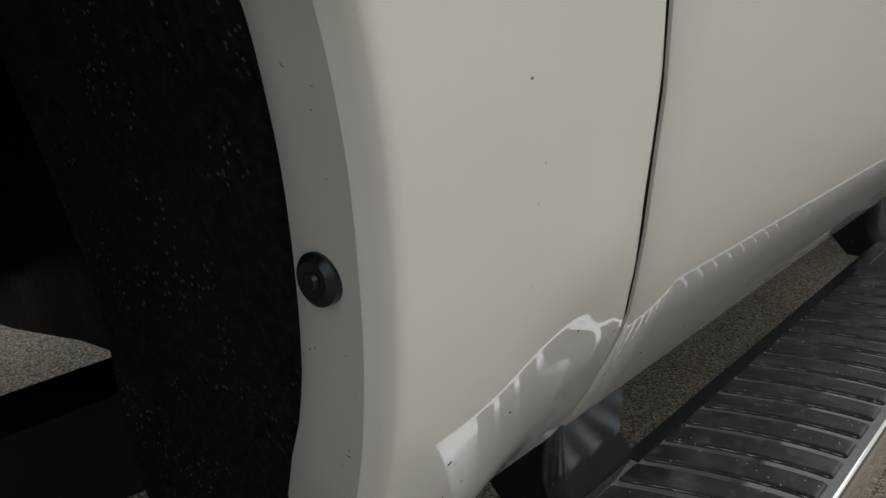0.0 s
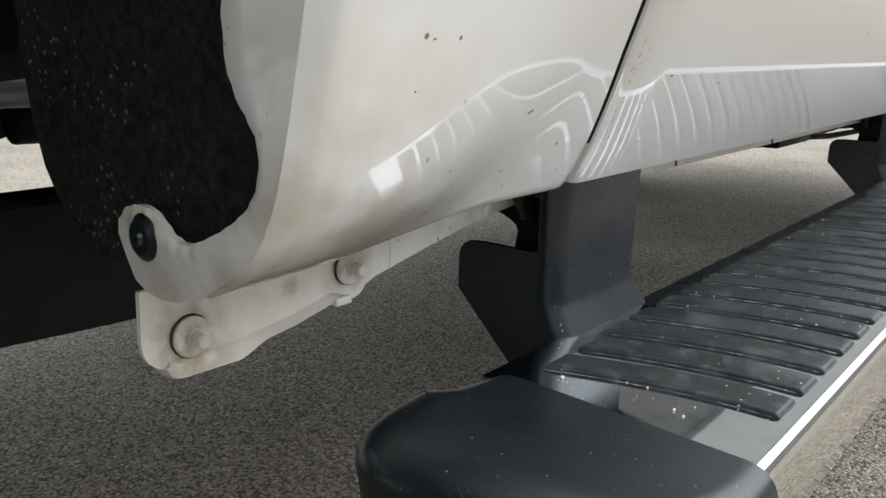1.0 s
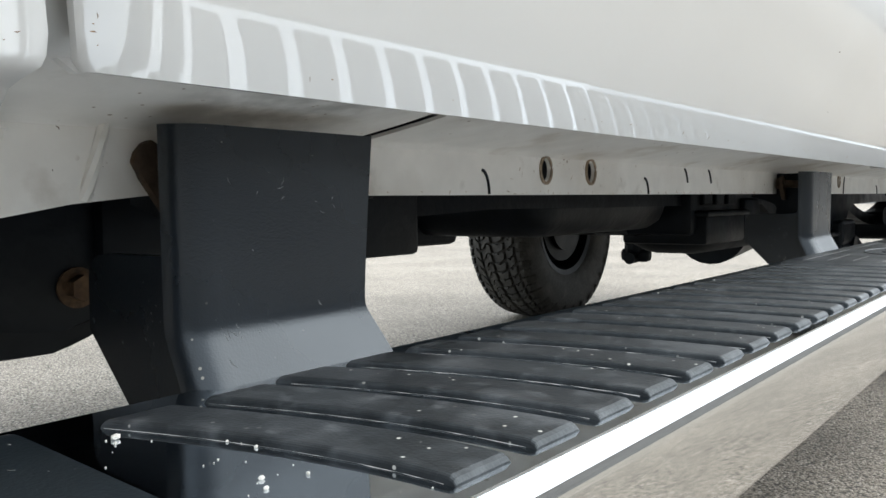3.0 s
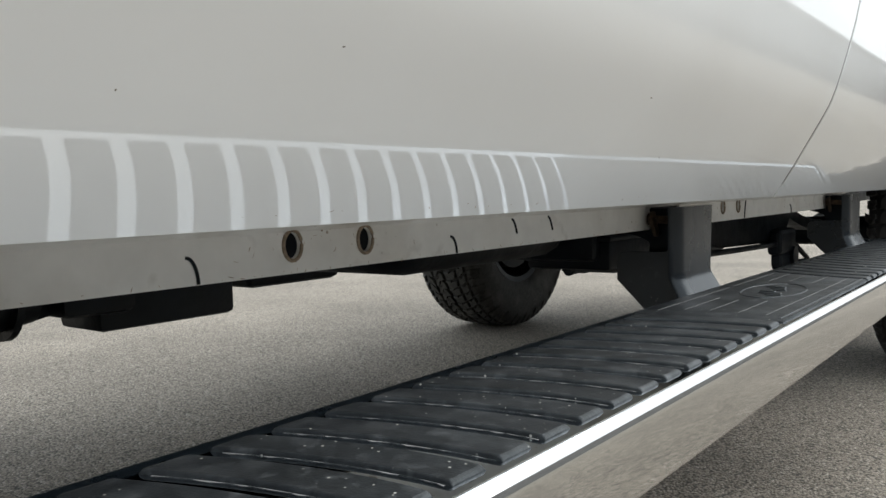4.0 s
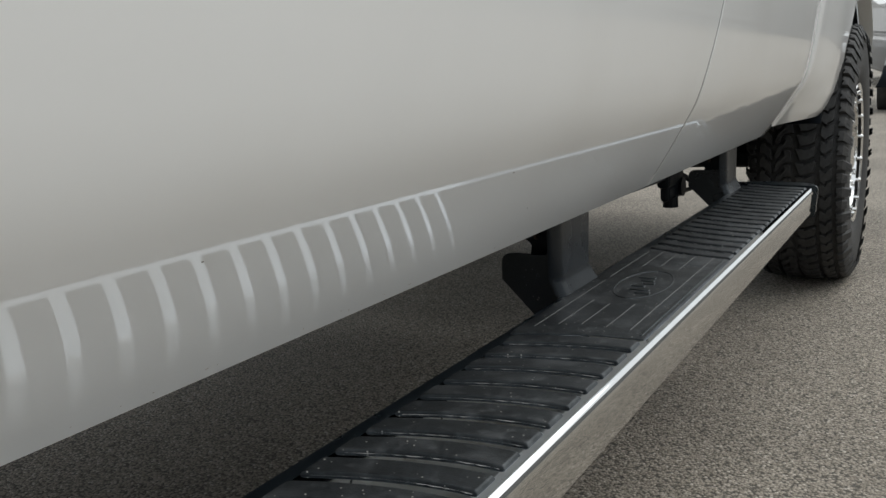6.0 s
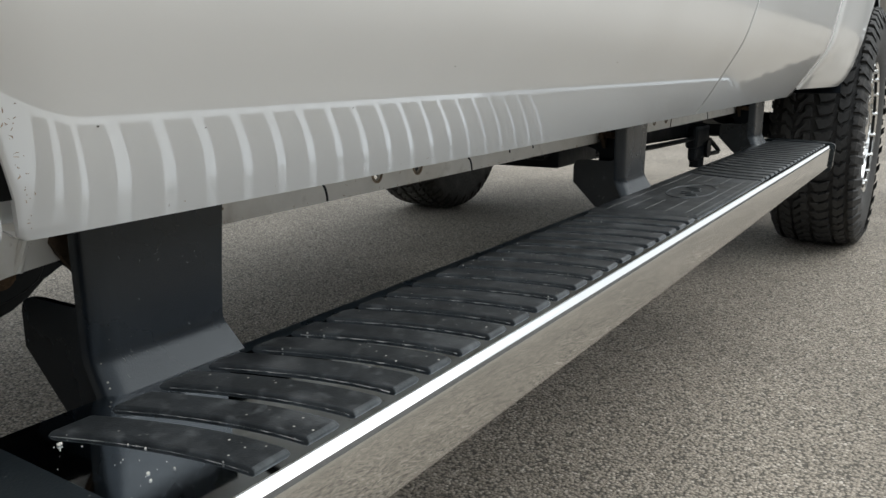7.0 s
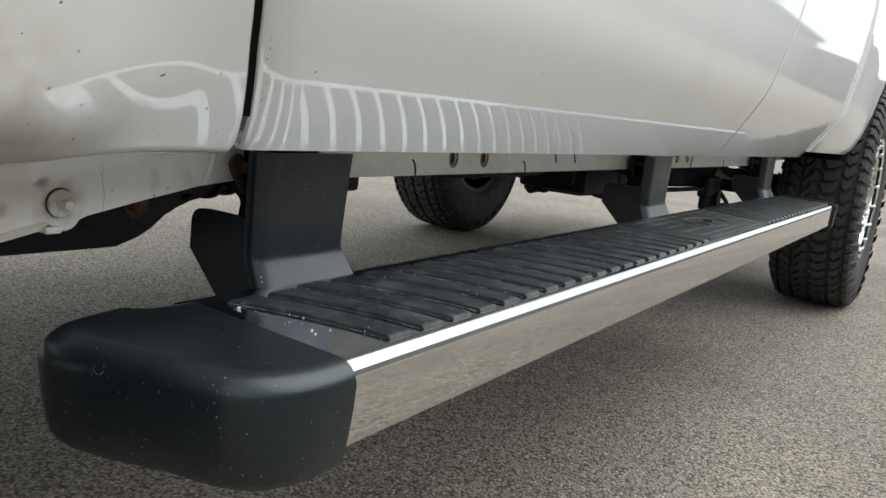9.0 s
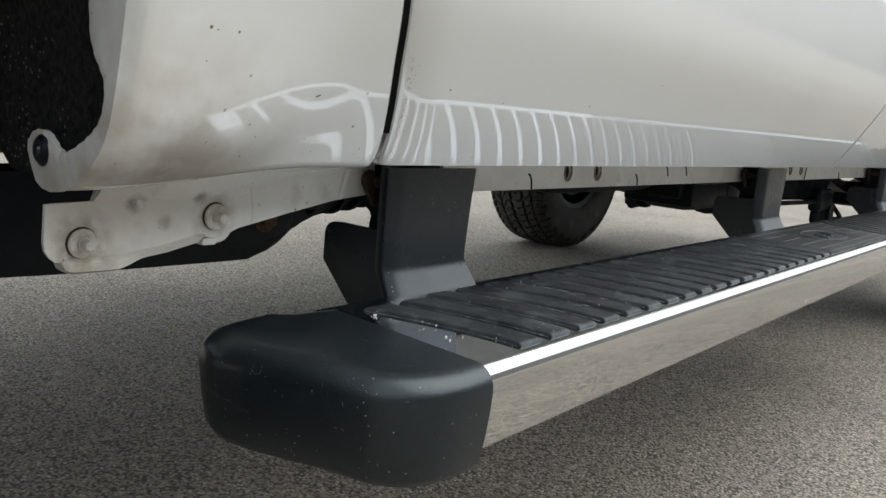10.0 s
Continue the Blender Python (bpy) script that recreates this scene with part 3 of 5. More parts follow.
def liner():
    """Felt liner: a wall behind the lip that bends forward over the wheel."""
    rows = []
    for z in (0.568, 0.58, 0.6, 0.62, 0.64, 0.66, 0.68, 0.72, 0.76, 0.80, 0.85, 0.90, 0.95, 1.0, 1.04):
        yl = lip_y(min(z, 1.0)) + 0.009
        inner = table(z, (0.568, 0.58, 0.595, 0.61), (-0.208, -0.222, -0.230, -0.232))
        outer = min(-0.034, table(z, [q for _, q in FRONT], [p for p, _ in FRONT]) - 0.013)
        rows.append([(outer + (inner - outer) * k / 10, yl + 0.002 * math.sin(k * 1.7 + z * 40), z) for k in range(11)])
    roof = [[(x, y, z) for x, _, _ in rows[-1]] for y, z in ((-0.55, 1.09), (-0.88, 1.11), (-1.2, 1.06), (-1.4, 0.9))]
    return grid_mesh(rows + roof)


part("fender_liner", liner(), FELT, truck, "black felt wheel-well liner flecked with dust", smooth=True)


def push_clip(name, at, axis, r, parent):
    """A round plastic rivet: domed head with a raised centre."""
    a, d = Vector(at), Vector(axis).normalized()
    bm = merge(rod(a - d * 0.006, a + d * 0.0015, r, 24), rod(a + d * 0.0015, a + d * 0.0035, r, 24, r * 0.72),
               rod(a + d * 0.0035, a + d * 0.005, r * 0.36, 12, r * 0.3))
    return part(name, bm, BLACK_PLASTIC, parent, "black push-in clip", smooth=True)


push_clip("push_clip", (-0.0345, lip_y(0.766) - 0.001, 0.766), (0.05, -1, 0), 0.0088, fender)
push_clip("push_clip", (-0.1415, -0.2495, 0.5845), (0, -1, 0), 0.0088, fender)

# the mounting plate under the fender
plate_yz = ((-0.2235, 0.5455), (-0.2245, 0.5215), (-0.2237, 0.5160), (-0.2212, 0.5115), (-0.2175, 0.5083), (-0.2125, 0.5066), (-0.175, 0.5065), (-0.14, 0.511), (-0.108, 0.518), (-0.098, 0.516),
            (-0.088, 0.5185), (-0.078, 0.5225), (-0.03, 0.532), (0.02, 0.541), (0.075, 0.5465), (0.075, 0.577), (-0.175, 0.577), (-0.186, 0.566), (-0.1895, 0.556), (-0.1935, 0.5468), (-0.218, 0.5460))
plate = part("fender_mounting_plate", extrude_poly([(-0.201, y, z) for y, z in plate_yz], (0.003, 0, 0)), WHITE_PLATE, truck,
             "white painted mounting plate, grimy round its bolts")
fold = []
for k in range(49):
    u = k / 48
    step = min(1.0, max(0.0, (u - 0.36) / 0.20))
    f = min(math.sqrt(max(0.0, 1 - (1 - min(1.0, u / 0.09)) ** 2)), 1 - 0.72 * step * step * (3 - 2 * step), (1.0 - u) / 0.03)
    y, z = -0.2125 + 0.101 * u, table(-0.2125 + 0.101 * u, (-0.2125, -0.175, -0.14, -0.1115), (0.5085, 0.5080, 0.5125, 0.5185))
    fold.append([(-0.1985, y, z), (-0.1962, y, z - 0.0015 * f), (-0.1970, y, z - 0.0060 * f), (-0.2005, y, z - 0.0076 * f), (-0.208, y, z - 0.0076 * f)])
part("folded_edge", shell(grid_mesh(fold), 0.002), WHITE_PLATE, plate, smooth=True)
part("joint_ridge", pipe([(-0.1978, -0.066 + 0.0012 * math.sin(k), 0.525 + 0.0065 * k) for k in range(7)], 0.0007, 6), WHITE_PLATE, plate)
part("weld_tab", box(-0.2055, -0.1955, -0.110, -0.098, 0.5115, 0.5165, 0.0015), WHITE_PLATE, plate)
part("weld_nut_boss", merge(rod((-0.207, -0.094, 0.5245), (-0.2008, -0.094, 0.5245), 0.0125, 28), rod((-0.2008, -0.094, 0.5245), (-0.1995, -0.094, 0.5245), 0.0125, 28, 0.0110)), WHITE_PLATE, plate, smooth=True)
part("pressed_fold", pipe([(-0.1985, 0.036, 0.577), (-0.1972, 0.034, 0.570), (-0.1968, 0.030, 0.558), (-0.1972, 0.027, 0.548), (-0.1985, 0.026, 0.5425)], 0.0030, 8), WHITE_PLATE, plate, smooth=True)


def flange_bolt(at, parent):
    """A hex bolt with a broad washer, its axis along x."""
    x, y, z = at
    b = part("bolt", merge(rod((x, y, z), (x + 0.0042, y, z), 0.0052, 20, 0.0044), rod((x + 0.004, y, z), (x + 0.0105, y, z), 0.0039, 6), rod((x + 0.0105, y, z), (x + 0.0112, y, z), 0.0039, 6, 0.0031)), ZINC, parent, "painted hex bolt, rust at its edges")
    # dark offset disc: the washer's thin shadow put in as colour, with grime
    part("grime_ring", rod((x - 0.0005, y - 0.0004, z + 0.0004), (x + 0.0002, y - 0.0004, z + 0.0004), 0.0105, 28), RUST_DARK, parent, "brown disc for the washer's shadow and the grime round it")
    part("washer", merge(rod((x - 0.002, y, z), (x + 0.0018, y, z), 0.0099, 28), rod((x + 0.0018, y, z), (x + 0.0025, y, z), 0.0099, 28, 0.0090)), WHITE_PLATE, parent, "broad painted washer", smooth=True)
    return b


flange_bolt((-0.197, -0.200, 0.5195), plate)
flange_bolt((-0.197, -0.099, 0.5325), plate)


def rocker_skin(y0, y1):
    """The sill's underside, from behind the door's edge to the weld flange."""
    sec = ((-0.100, 0.612), (-0.112, 0.598), (-0.120, 0.5915), (-0.135, 0.588), (-0.155, 0.5845), (-0.175, 0.5815), (-0.190, 0.5792), (-0.1965, 0.5778), (-0.2004, 0.5748))
    n = max(2, int((y1 - y0) / 0.05))
    return shell(grid_mesh([[(x, y0 + (y1 - y0) * k / n, z) for k in range(n + 1)] for x, z in sec]), 0.002)


part("sill_backing", box(-0.19, -0.11, 0.17, 0.21, 0.594, 0.600), UNDER, truck)
part("sill_panel", rocker_skin(-0.045, 0.1835), WHITE_SILL, truck, "white painted sill underside with grime and a dark patch", smooth=True)
part("sill_panel", rocker_skin(0.1965, 1.096), WHITE_RUSTY, truck, "white painted sill underside with rust stains", smooth=True)
part("sill_panel", rocker_skin(1.100, 2.12), WHITE_MATT, truck, "white painted sill underside", smooth=True)


def weld_flange(y0, y1, holes):
    """An upright strip with round holes right through it."""
    bm = bmesh.new()
    edges = []

    def loop(pts):
        vs = [bm.verts.new((-0.1962, y, z)) for y, z in pts]
        for i in range(len(vs)):
            edges.append(bm.edges.new((vs[i], vs[(i + 1) % len(vs)])))
    loop(((y0, 0.5443), (y1, 0.5448), (y1, 0.576), (y0, 0.576)))
    for y, z, r in holes:
        loop([(y + 0.78 * r * math.cos(a * math.pi / 10), z + r * math.sin(a * math.pi / 10)) for a in range(20)])
    bmesh.ops.triangle_fill(bm, use_beauty=True, edges=edges)
    shell(bm, 0.003)
    out = max(v.co.x for v in bm.verts)
    for v in bm.verts:
        v.co.x -= out + 0.1990
    return bm


HOLES_B = ((1.275, 0.566, 0.0088), (1.347, 0.566, 0.0088))
HOLES = ((0.402, 0.564, 0.0090), (0.475, 0.564, 0.0090))
flange = part("weld_flange", weld_flange(0.165, 1.005, HOLES), WHITE_MATT, truck, "white weld flange with drain holes")
flange_b = part("weld_flange", weld_flange(1.100, 1.99, HOLES_B), WHITE_MATT, truck, "white weld flange with drain holes")
for y, z, r in HOLES + HOLES_B:
    ring = [(-0.1986, y + 0.78 * (r + 0.0016) * math.cos(a * math.pi / 9), z + (r + 0.0016) * math.sin(a * math.pi / 9)) for a in range(-9, 10)]
    part("hole_rim", pipe(ring, 0.0014, 6), RIM, flange if y < 1 else flange_b)
for y, z, h in ((0.316, 0.5450, 0.017), (0.582, 0.5450, 0.015), (0.680, 0.557, 0.014), (0.748, 0.557, 0.014)):
    arc = [(-0.1987, y + 0.0085 * math.cos(a), z + (h * math.sin(a) if z < 0.555 else h * 0.5 * (1 + math.sin(a * 2 - 1.57)))) for a in [k * math.pi / 2 / 8 for k in range(9)]]
    part("pressed_mark", pipe(arc, 0.0012, 6), UNDER, flange, "dark pressed outline")


arc = [(-0.1987, 1.650 + 0.0085 * math.cos(a), 0.5450 + 0.015 * math.sin(a)) for a in [k * math.pi / 2 / 8 for k in range(9)]]
part("pressed_mark", pipe(arc, 0.0012, 6), UNDER, flange_b, "dark pressed outline")
part("pressed_mark", pipe([(-0.1988, 1.378, 0.5450), (-0.1986, 1.381, 0.560), (-0.1988, 1.386, 0.574)], 0.0012, 6), UNDER, flange_b, "dark joint line")


def rusty_stud(y):
    """The bracket's clamp under the sill: a bolt, a rusty plate and the dark arm behind them."""
    st = part("clamp_stud", merge(rod((-0.192, y + 0.006, 0.5585), (-0.160, y + 0.013, 0.5565), 0.0050, 12), rod((-0.196, y + 0.005, 0.5588), (-0.190, y + 0.006, 0.5585), 0.0075, 6)), RUST_DARK, truck, "rusty clamp bolt", smooth=True)
    ear = extrude_poly([(-0.190, y + dy, z) for dy, z in ((-0.008, 0.559), (-0.0065, 0.5635), (-0.003, 0.5675), (0.001, 0.5692), (0.0045, 0.567), (0.006, 0.563), (0.007, 0.556), (0.0095, 0.549), (0.014, 0.543),
                                                          (0.0135, 0.538), (0.010, 0.536), (0.006, 0.5365), (0.0015, 0.544), (-0.004, 0.552))], (0.005, 0, 0))
    bmesh.ops.bevel(ear, geom=ear.edges[:], offset=0.0012, segments=2, affect="EDGES", profile=0.5)
    part("clamp_plate", ear, RUST_DARK, st, "rust-scaled clamp plate", smooth=True)
    arm = [(-0.2015, 0.508), (-0.2000, 0.520), (-0.1990, 0.5255), (-0.2010, 0.5295), (-0.2055, 0.5325), (-0.2130, 0.5355), (-0.2330, 0.541), (-0.2330, 0.572), (-0.1600, 0.572), (-0.1600, 0.508)]
    part("clamp_arm", extrude_poly([(x, y + 0.017, z) for x, z in arm], (0, 0.006, 0)), UNDER, st, "black clamp arm")


for y in (0.050, 0.985, 1.915):
    rusty_stud(y)

# chassis and what hangs in it
rail_yz = [(-1.75, 0.468), (-0.2, 0.4405), (-0.1, 0.4360), (0.0, 0.4335), (0.11, 0.4315), (0.135, 0.4315), (0.150, 0.4340), (0.163, 0.4402), (0.180, 0.4490), (0.193, 0.4560), (0.201, 0.4625), (0.205, 0.4715),
           (0.212, 0.4760), (0.235, 0.4790), (0.30, 0.491), (0.45, 0.525), (0.7, 0.53), (1.80, 0.53), (1.92, 0.470), (2.02, 0.446), (2.20, 0.441), (2.50, 0.432), (2.60, 0.432), (2.68, 0.520), (4.4, 0.53), (4.4, 0.66), (0.45, 0.66), (0.2, 0.60), (0.05, 0.556), (-0.08, 0.532), (-1.75, 0.532)]


def rail_beam(x):
    """A chassis rail with softened edges."""
    bm = extrude_poly([(x, y, z) for y, z in rail_yz], (0.075, 0, 0))
    bmesh.ops.bevel(bm, geom=[e for e in bm.edges if abs(e.verts[0].co.x - e.verts[1].co.x) < 1e-5], offset=0.005, segments=2, affect="EDGES", profile=0.5)
    return bm


rail = part("chassis_rail", rail_beam(-0.54), UNDER, truck, "black chassis rail with a rusty bolt", smooth=True)
ear = [(0.015, 0.552), (0.022, 0.515), (0.030, 0.498), (0.042, 0.482), (0.056, 0.4705), (0.074, 0.4605), (0.094, 0.4535), (0.118, 0.4495), (0.142, 0.4490), (0.160, 0.4515), (0.176, 0.4570), (0.190, 0.4650), (0.197, 0.476), (0.198, 0.552)]
bm = extrude_poly([(-0.467, y, z) for y, z in ear], (0.010, 0, 0))
bmesh.ops.bevel(bm, geom=[e for e in bm.edges if abs(e.verts[0].co.x - e.verts[1].co.x) < 1e-5], offset=0.004, segments=3, affect="EDGES", profile=0.5)
part("rail_gusset", bm, UNDER, rail, "black pressed gusset plate", smooth=True)
part("rail_block", box(-0.47, -0.445, 0.166, 0.236, 0.490, 0.552, 0.006), UNDER, rail, smooth=True)
# nothing is cut: solid black discs give the dark inside of the holes
for yy, zz, xx in ((0.004, 0.478, -0.4646), (0.078, 0.499, -0.4568)):
    part("rail_hole", rod((xx - 0.004, yy, zz), (xx, yy, zz), 0.0112, 24), SEAL, rail, "black disc painted as the dark inside of a round hole")
part("rail_bolt", merge(rod((-0.458, 0.151, 0.480), (-0.444, 0.151, 0.480), 0.0100, 6), rod((-0.460, 0.151, 0.480), (-0.4545, 0.151, 0.480), 0.0155, 24)), RUST, rail, "rusty hex bolt")
part("chassis_rail", rail_beam(-1.535), UNDER, truck, "black chassis rail", smooth=True)
part("crossmember", box(-1.46, -0.54, 0.27, 0.36, 0.50, 0.56, 0.015), UNDER, truck, "black crossmember")
part("cab_mount", merge(rod((-0.44, 0.40, 0.545), (-0.44, 0.40, 0.60), 0.04, 20), box(-0.47, -0.40, 0.35, 0.45, 0.56, 0.575, 0.006), rod((-0.44, 0.40, 0.53), (-0.44, 0.40, 0.55), 0.018, 12)), UNDER, truck, "black cab mount", smooth=True)
part("mount_bracket", merge(box(-0.53, -0.455, 0.40, 0.548, 0.482, 0.60, 0.006), box(-0.50, -0.44, 0.36, 0.43, 0.50, 0.545, 0.008)), UNDER, truck, "black bracket box under the sill", smooth=True)
case = [rod((-0.475, 0.222, 0.515), (-0.475, 0.345, 0.528), 0.036, 24, 0.030), box(-0.50, -0.45, 0.20, 0.28, 0.492, 0.56, 0.012)]
case += [rod((-0.475, y, 0.515 + 0.1 * (y - 0.22)), (-0.475, y + 0.006, 0.515 + 0.1 * (y - 0.22)), 0.040, 24) for y in (0.262, 0.292, 0.322)]
part("transfer_case", merge(*case), UNDER, truck, "black ribbed casing behind the rail", smooth=True)
part("sump_guard", box(-0.98, -0.72, 0.78, 0.965, 0.468, 0.6, 0.012), UNDER, truck, "black guard box under the gearbox")
part("gearbox", merge(rod((-1.0, 0.3, 0.60), (-1.0, 1.1, 0.58), 0.15, 24, 0.11), box(-1.15, -0.85, 0.53, 0.78, 0.485, 0.6, 0.03)), UNDER, truck, "dark gearbox casing", smooth=True)
part("heat_shield", box(-0.86, -0.80, 1.14, 1.34, 0.530, 0.60, 0.012), ZINC, truck, "dull bare metal heat shield")
part("fuel_tank", box(-0.92, -0.47, 0.84, 1.30, 0.485, 0.63, 0.05, 4), UNDER, truck, "black moulded tank with rounded edges", smooth=True)
tray = part("module_tray", box(-0.66, -0.445, 1.32, 1.70, 0.470, 0.59, 0.012), UNDER, truck, "black plastic module boxes beside the rail", smooth=True)
part("module_box", box(-0.60, -0.425, 1.345, 1.56, 0.452, 0.512, 0.008), UNDER, tray, smooth=True)
part("module_lid", box(-0.61, -0.418, 1.335, 1.57, 0.506, 0.517, 0.004), UNDER, tray, smooth=True)
part("module_box", box(-0.58, -0.432, 1.585, 1.685, 0.458, 0.54, 0.010), UNDER, tray, smooth=True)
for k in range(3):
    part("tray_rib", box(-0.447, -0.436, 1.36 + 0.065 * k, 1.405 + 0.065 * k, 0.528, 0.572, 0.003), UNDER, tray)
part("rear_tank", box(-0.76, -0.50, 1.60, 2.35, 0.412, 0.62, 0.085, 5), UNDER, truck, "black belly of the rear tank", smooth=True)
part("shaft_hanger", merge(box(-1.09, -1.03, 2.34, 2.42, 0.355, 0.56, 0.02), box(-1.11, -1.01, 2.36, 2.41, 0.332, 0.378, 0.015), rod((-1.06, 2.33, 0.346), (-1.06, 2.44, 0.352), 0.020, 12)), UNDER, truck, "dark lumpy hanger under the floor")
part("drive_shaft", rod((-1.0, 1.1, 0.52), (-1.0, 2.85, 0.46), 0.045, 20), UNDER, truck, "dark drive shaft", smooth=True)
part("rear_axle", merge(rod((-1.8, AXLE_Y, AXLE_Z), (-0.2, AXLE_Y, AXLE_Z), 0.05, 20), rod((-1.02, AXLE_Y - 0.17, AXLE_Z), (-1.02, AXLE_Y + 0.16, AXLE_Z), 0.15, 24, 0.12)), UNDER, truck, "black rear axle", smooth=True)
for x in (-0.50, -1.5):
    leaf = [[(x - 0.032, y, 0.44 + 0.10 * ((y - 3.09) / 0.55) ** 2 + dz), (x + 0.032, y, 0.44 + 0.10 * ((y - 3.09) / 0.55) ** 2 + dz)] for dz in (0,) for y in np.linspace(2.55, 3.65, 14)]
    part("leaf_spring", shell(grid_mesh(leaf), 0.035), UNDER, truck, "black leaf spring")
hang = part("spring_hanger", merge(box(-0.475, -0.435, 2.455, 2.625, 0.395, 0.47, 0.012), box(-0.470, -0.440, 2.470, 2.610, 0.350, 0.405, 0.014), rod((-0.49, 2.60, 0.385), (-0.43, 2.60, 0.385), 0.030, 18),
                                   rod((-0.455, 2.54, 0.328), (-0.455, 2.54, 0.36), 0.024, 12)), UNDER, truck, "black spring hanger")
part("stay_rod", pipe([(-0.45, 2.61, 0.425), (-0.45, 2.685, 0.408), (-0.45, 2.80, 0.366), (-0.45, 2.815, 0.358), (-0.45, 2.80, 0.355), (-0.45, 2.62, 0.362)], 0.008, 8), UNDER, hang)
part("brake_line", pipe([(-0.62, 1.20, 0.50), (-0.56, 1.40, 0.462), (-0.45, 1.68, 0.452), (-0.45, 1.8, 0.444), (-0.45, 2.1, 0.436), (-0.45, 2.4, 0.43), (-0.45, 2.57, 0.43)], 0.0075, 8), UNDER, truck, "thin black line along the chassis")
part("exhaust_pipe", pipe([(-1.35, 0.2, 0.52), (-1.35, 1.4, 0.5), (-1.35, 2.4, 0.5), (-1.35, 2.8, 0.58)], 0.045, 14), UNDER, truck, "dark exhaust pipe", smooth=True)
part("inner_apron", box(-0.60, -0.545, -1.5, -0.1, 0.63, 1.15, 0.01), UNDER, truck, "black inner wheel-well wall")
toe = [(-1.9, 0.60), (-0.55, 0.60), (-0.50, 0.606), (-0.38, 0.628), (-0.34, 0.632), (-0.30, 0.626), (-0.235, 0.600), (-0.235, 1.10), (-1.9, 1.10)]
part("firewall", extrude_poly([(x, -0.20, z) for x, z in toe], (0, 0.12, 0)), UNDER, truck, "black lower firewall")

# cab, hood and bed, which close the body above and behind
cab_sec = ((-0.22, 0.60), (-0.125, 0.615), (-0.075, 0.67), (-0.045, 0.75), (-0.03, 0.9), (-0.035, 1.1), (-0.085, 1.42), (-0.30, 1.9), (-1.70, 1.9),
           (-1.915, 1.42), (-1.965, 1.1), (-1.97, 0.9), (-1.925, 0.67), (-1.80, 0.60), (-1.70, 0.65), (-0.34, 0.65))
part("cab_body", bar(cab_sec, 0.0, 2.11), UNDER, truck, "dark cab structure behind the panels")
part("cab_roof", bar(((-0.27, 1.895), (-0.32, 1.95), (-0.6, 1.975), (-1.4, 1.975), (-1.68, 1.95), (-1.73, 1.895)), 0.15, 2.085), WHITE, truck, "white cab roof")
for y0, y1 in ((0.12, 1.15), (1.25, 1.98)):
    part("side_window", extrude_poly([(-0.082, y0, 1.46), (-0.082, y1, 1.46), (-0.275, y1, 1.86), (-0.275, y0 + 0.25, 1.86)], (0.012, 0, 0.004)), GLASS_DARK, truck, "tinted side window")
part("windscreen", extrude_poly([(-0.12, -0.21, 1.44), (-1.88, -0.21, 1.44), (-1.70, 0.14, 1.88), (-0.30, 0.14, 1.88)], (0, -0.01, 0.01)), GLASS_DARK, truck, "tinted windscreen")
part("far_side_panel", box(-1.995, -1.985, -0.2, 2.1, 0.6, 1.42, 0.003), WHITE, truck, "white far body side")
hood = [[(x, y, 1.36 - 0.06 * ((y + 0.1) / -1.6) - 0.08 * abs((x + 1.0) / 0.95) ** 4) for x in np.linspace(-1.96, -0.04, 15)] for y in np.linspace(-1.75, -0.2, 10)]
part("hood", shell(grid_mesh(hood), 0.03), WHITE, truck, "white hood", smooth=True)
for x in (-0.03, -1.995):
    part("fender_top", box(x, x + 0.025, -1.75, -0.11, 1.0, 1.30, 0.01), WHITE, truck, "white upper fender")
part("front_bumper", box(-1.95, -0.05, -1.95, -1.72, 0.55, 0.80, 0.04, 3), BRIGHT, truck, "chrome front bumper", smooth=True)
part("grille", box(-1.8, -0.2, -1.78, -1.74, 0.80, 1.27, 0.02), UNDER, truck, "dark grille")
part("bed_floor", box(-1.95, -0.06, 2.19, 4.44, 0.74, 0.80, 0.01), UNDER, truck, "dark bed floor")
part("bed_far_side", box(-1.995, -1.95, 2.15, 4.44, 0.9, 1.42, 0.01), WHITE, truck, "white far bed side")
part("bed_front", box(-1.95, -0.07, 2.32, 2.36, 0.8, 1.42, 0.01), WHITE, truck, "white bed front")
part("tailgate", box(-1.93, -0.07, 4.40, 4.45, 0.75, 1.42, 0.015), WHITE, truck, "white tailgate")
inner_arch = [[(x, AXLE_Y + 0.60 * math.cos(a), AXLE_Z + 0.575 * math.sin(a)) for x in (-0.03, -0.42)] for a in np.linspace(0.25, math.pi - 0.25, 20)]
part("wheel_house", shell(grid_mesh(inner_arch), 0.006), UNDER, truck, "black rear wheel house")
inner_arch = [[(x, AXLE_Y + 0.60 * math.cos(a), AXLE_Z + 0.575 * math.sin(a)) for x in (-1.58, -1.97)] for a in np.linspace(0.25, math.pi - 0.25, 20)]
part("wheel_house", shell(grid_mesh(inner_arch), 0.006), UNDER, truck, "black rear wheel house")


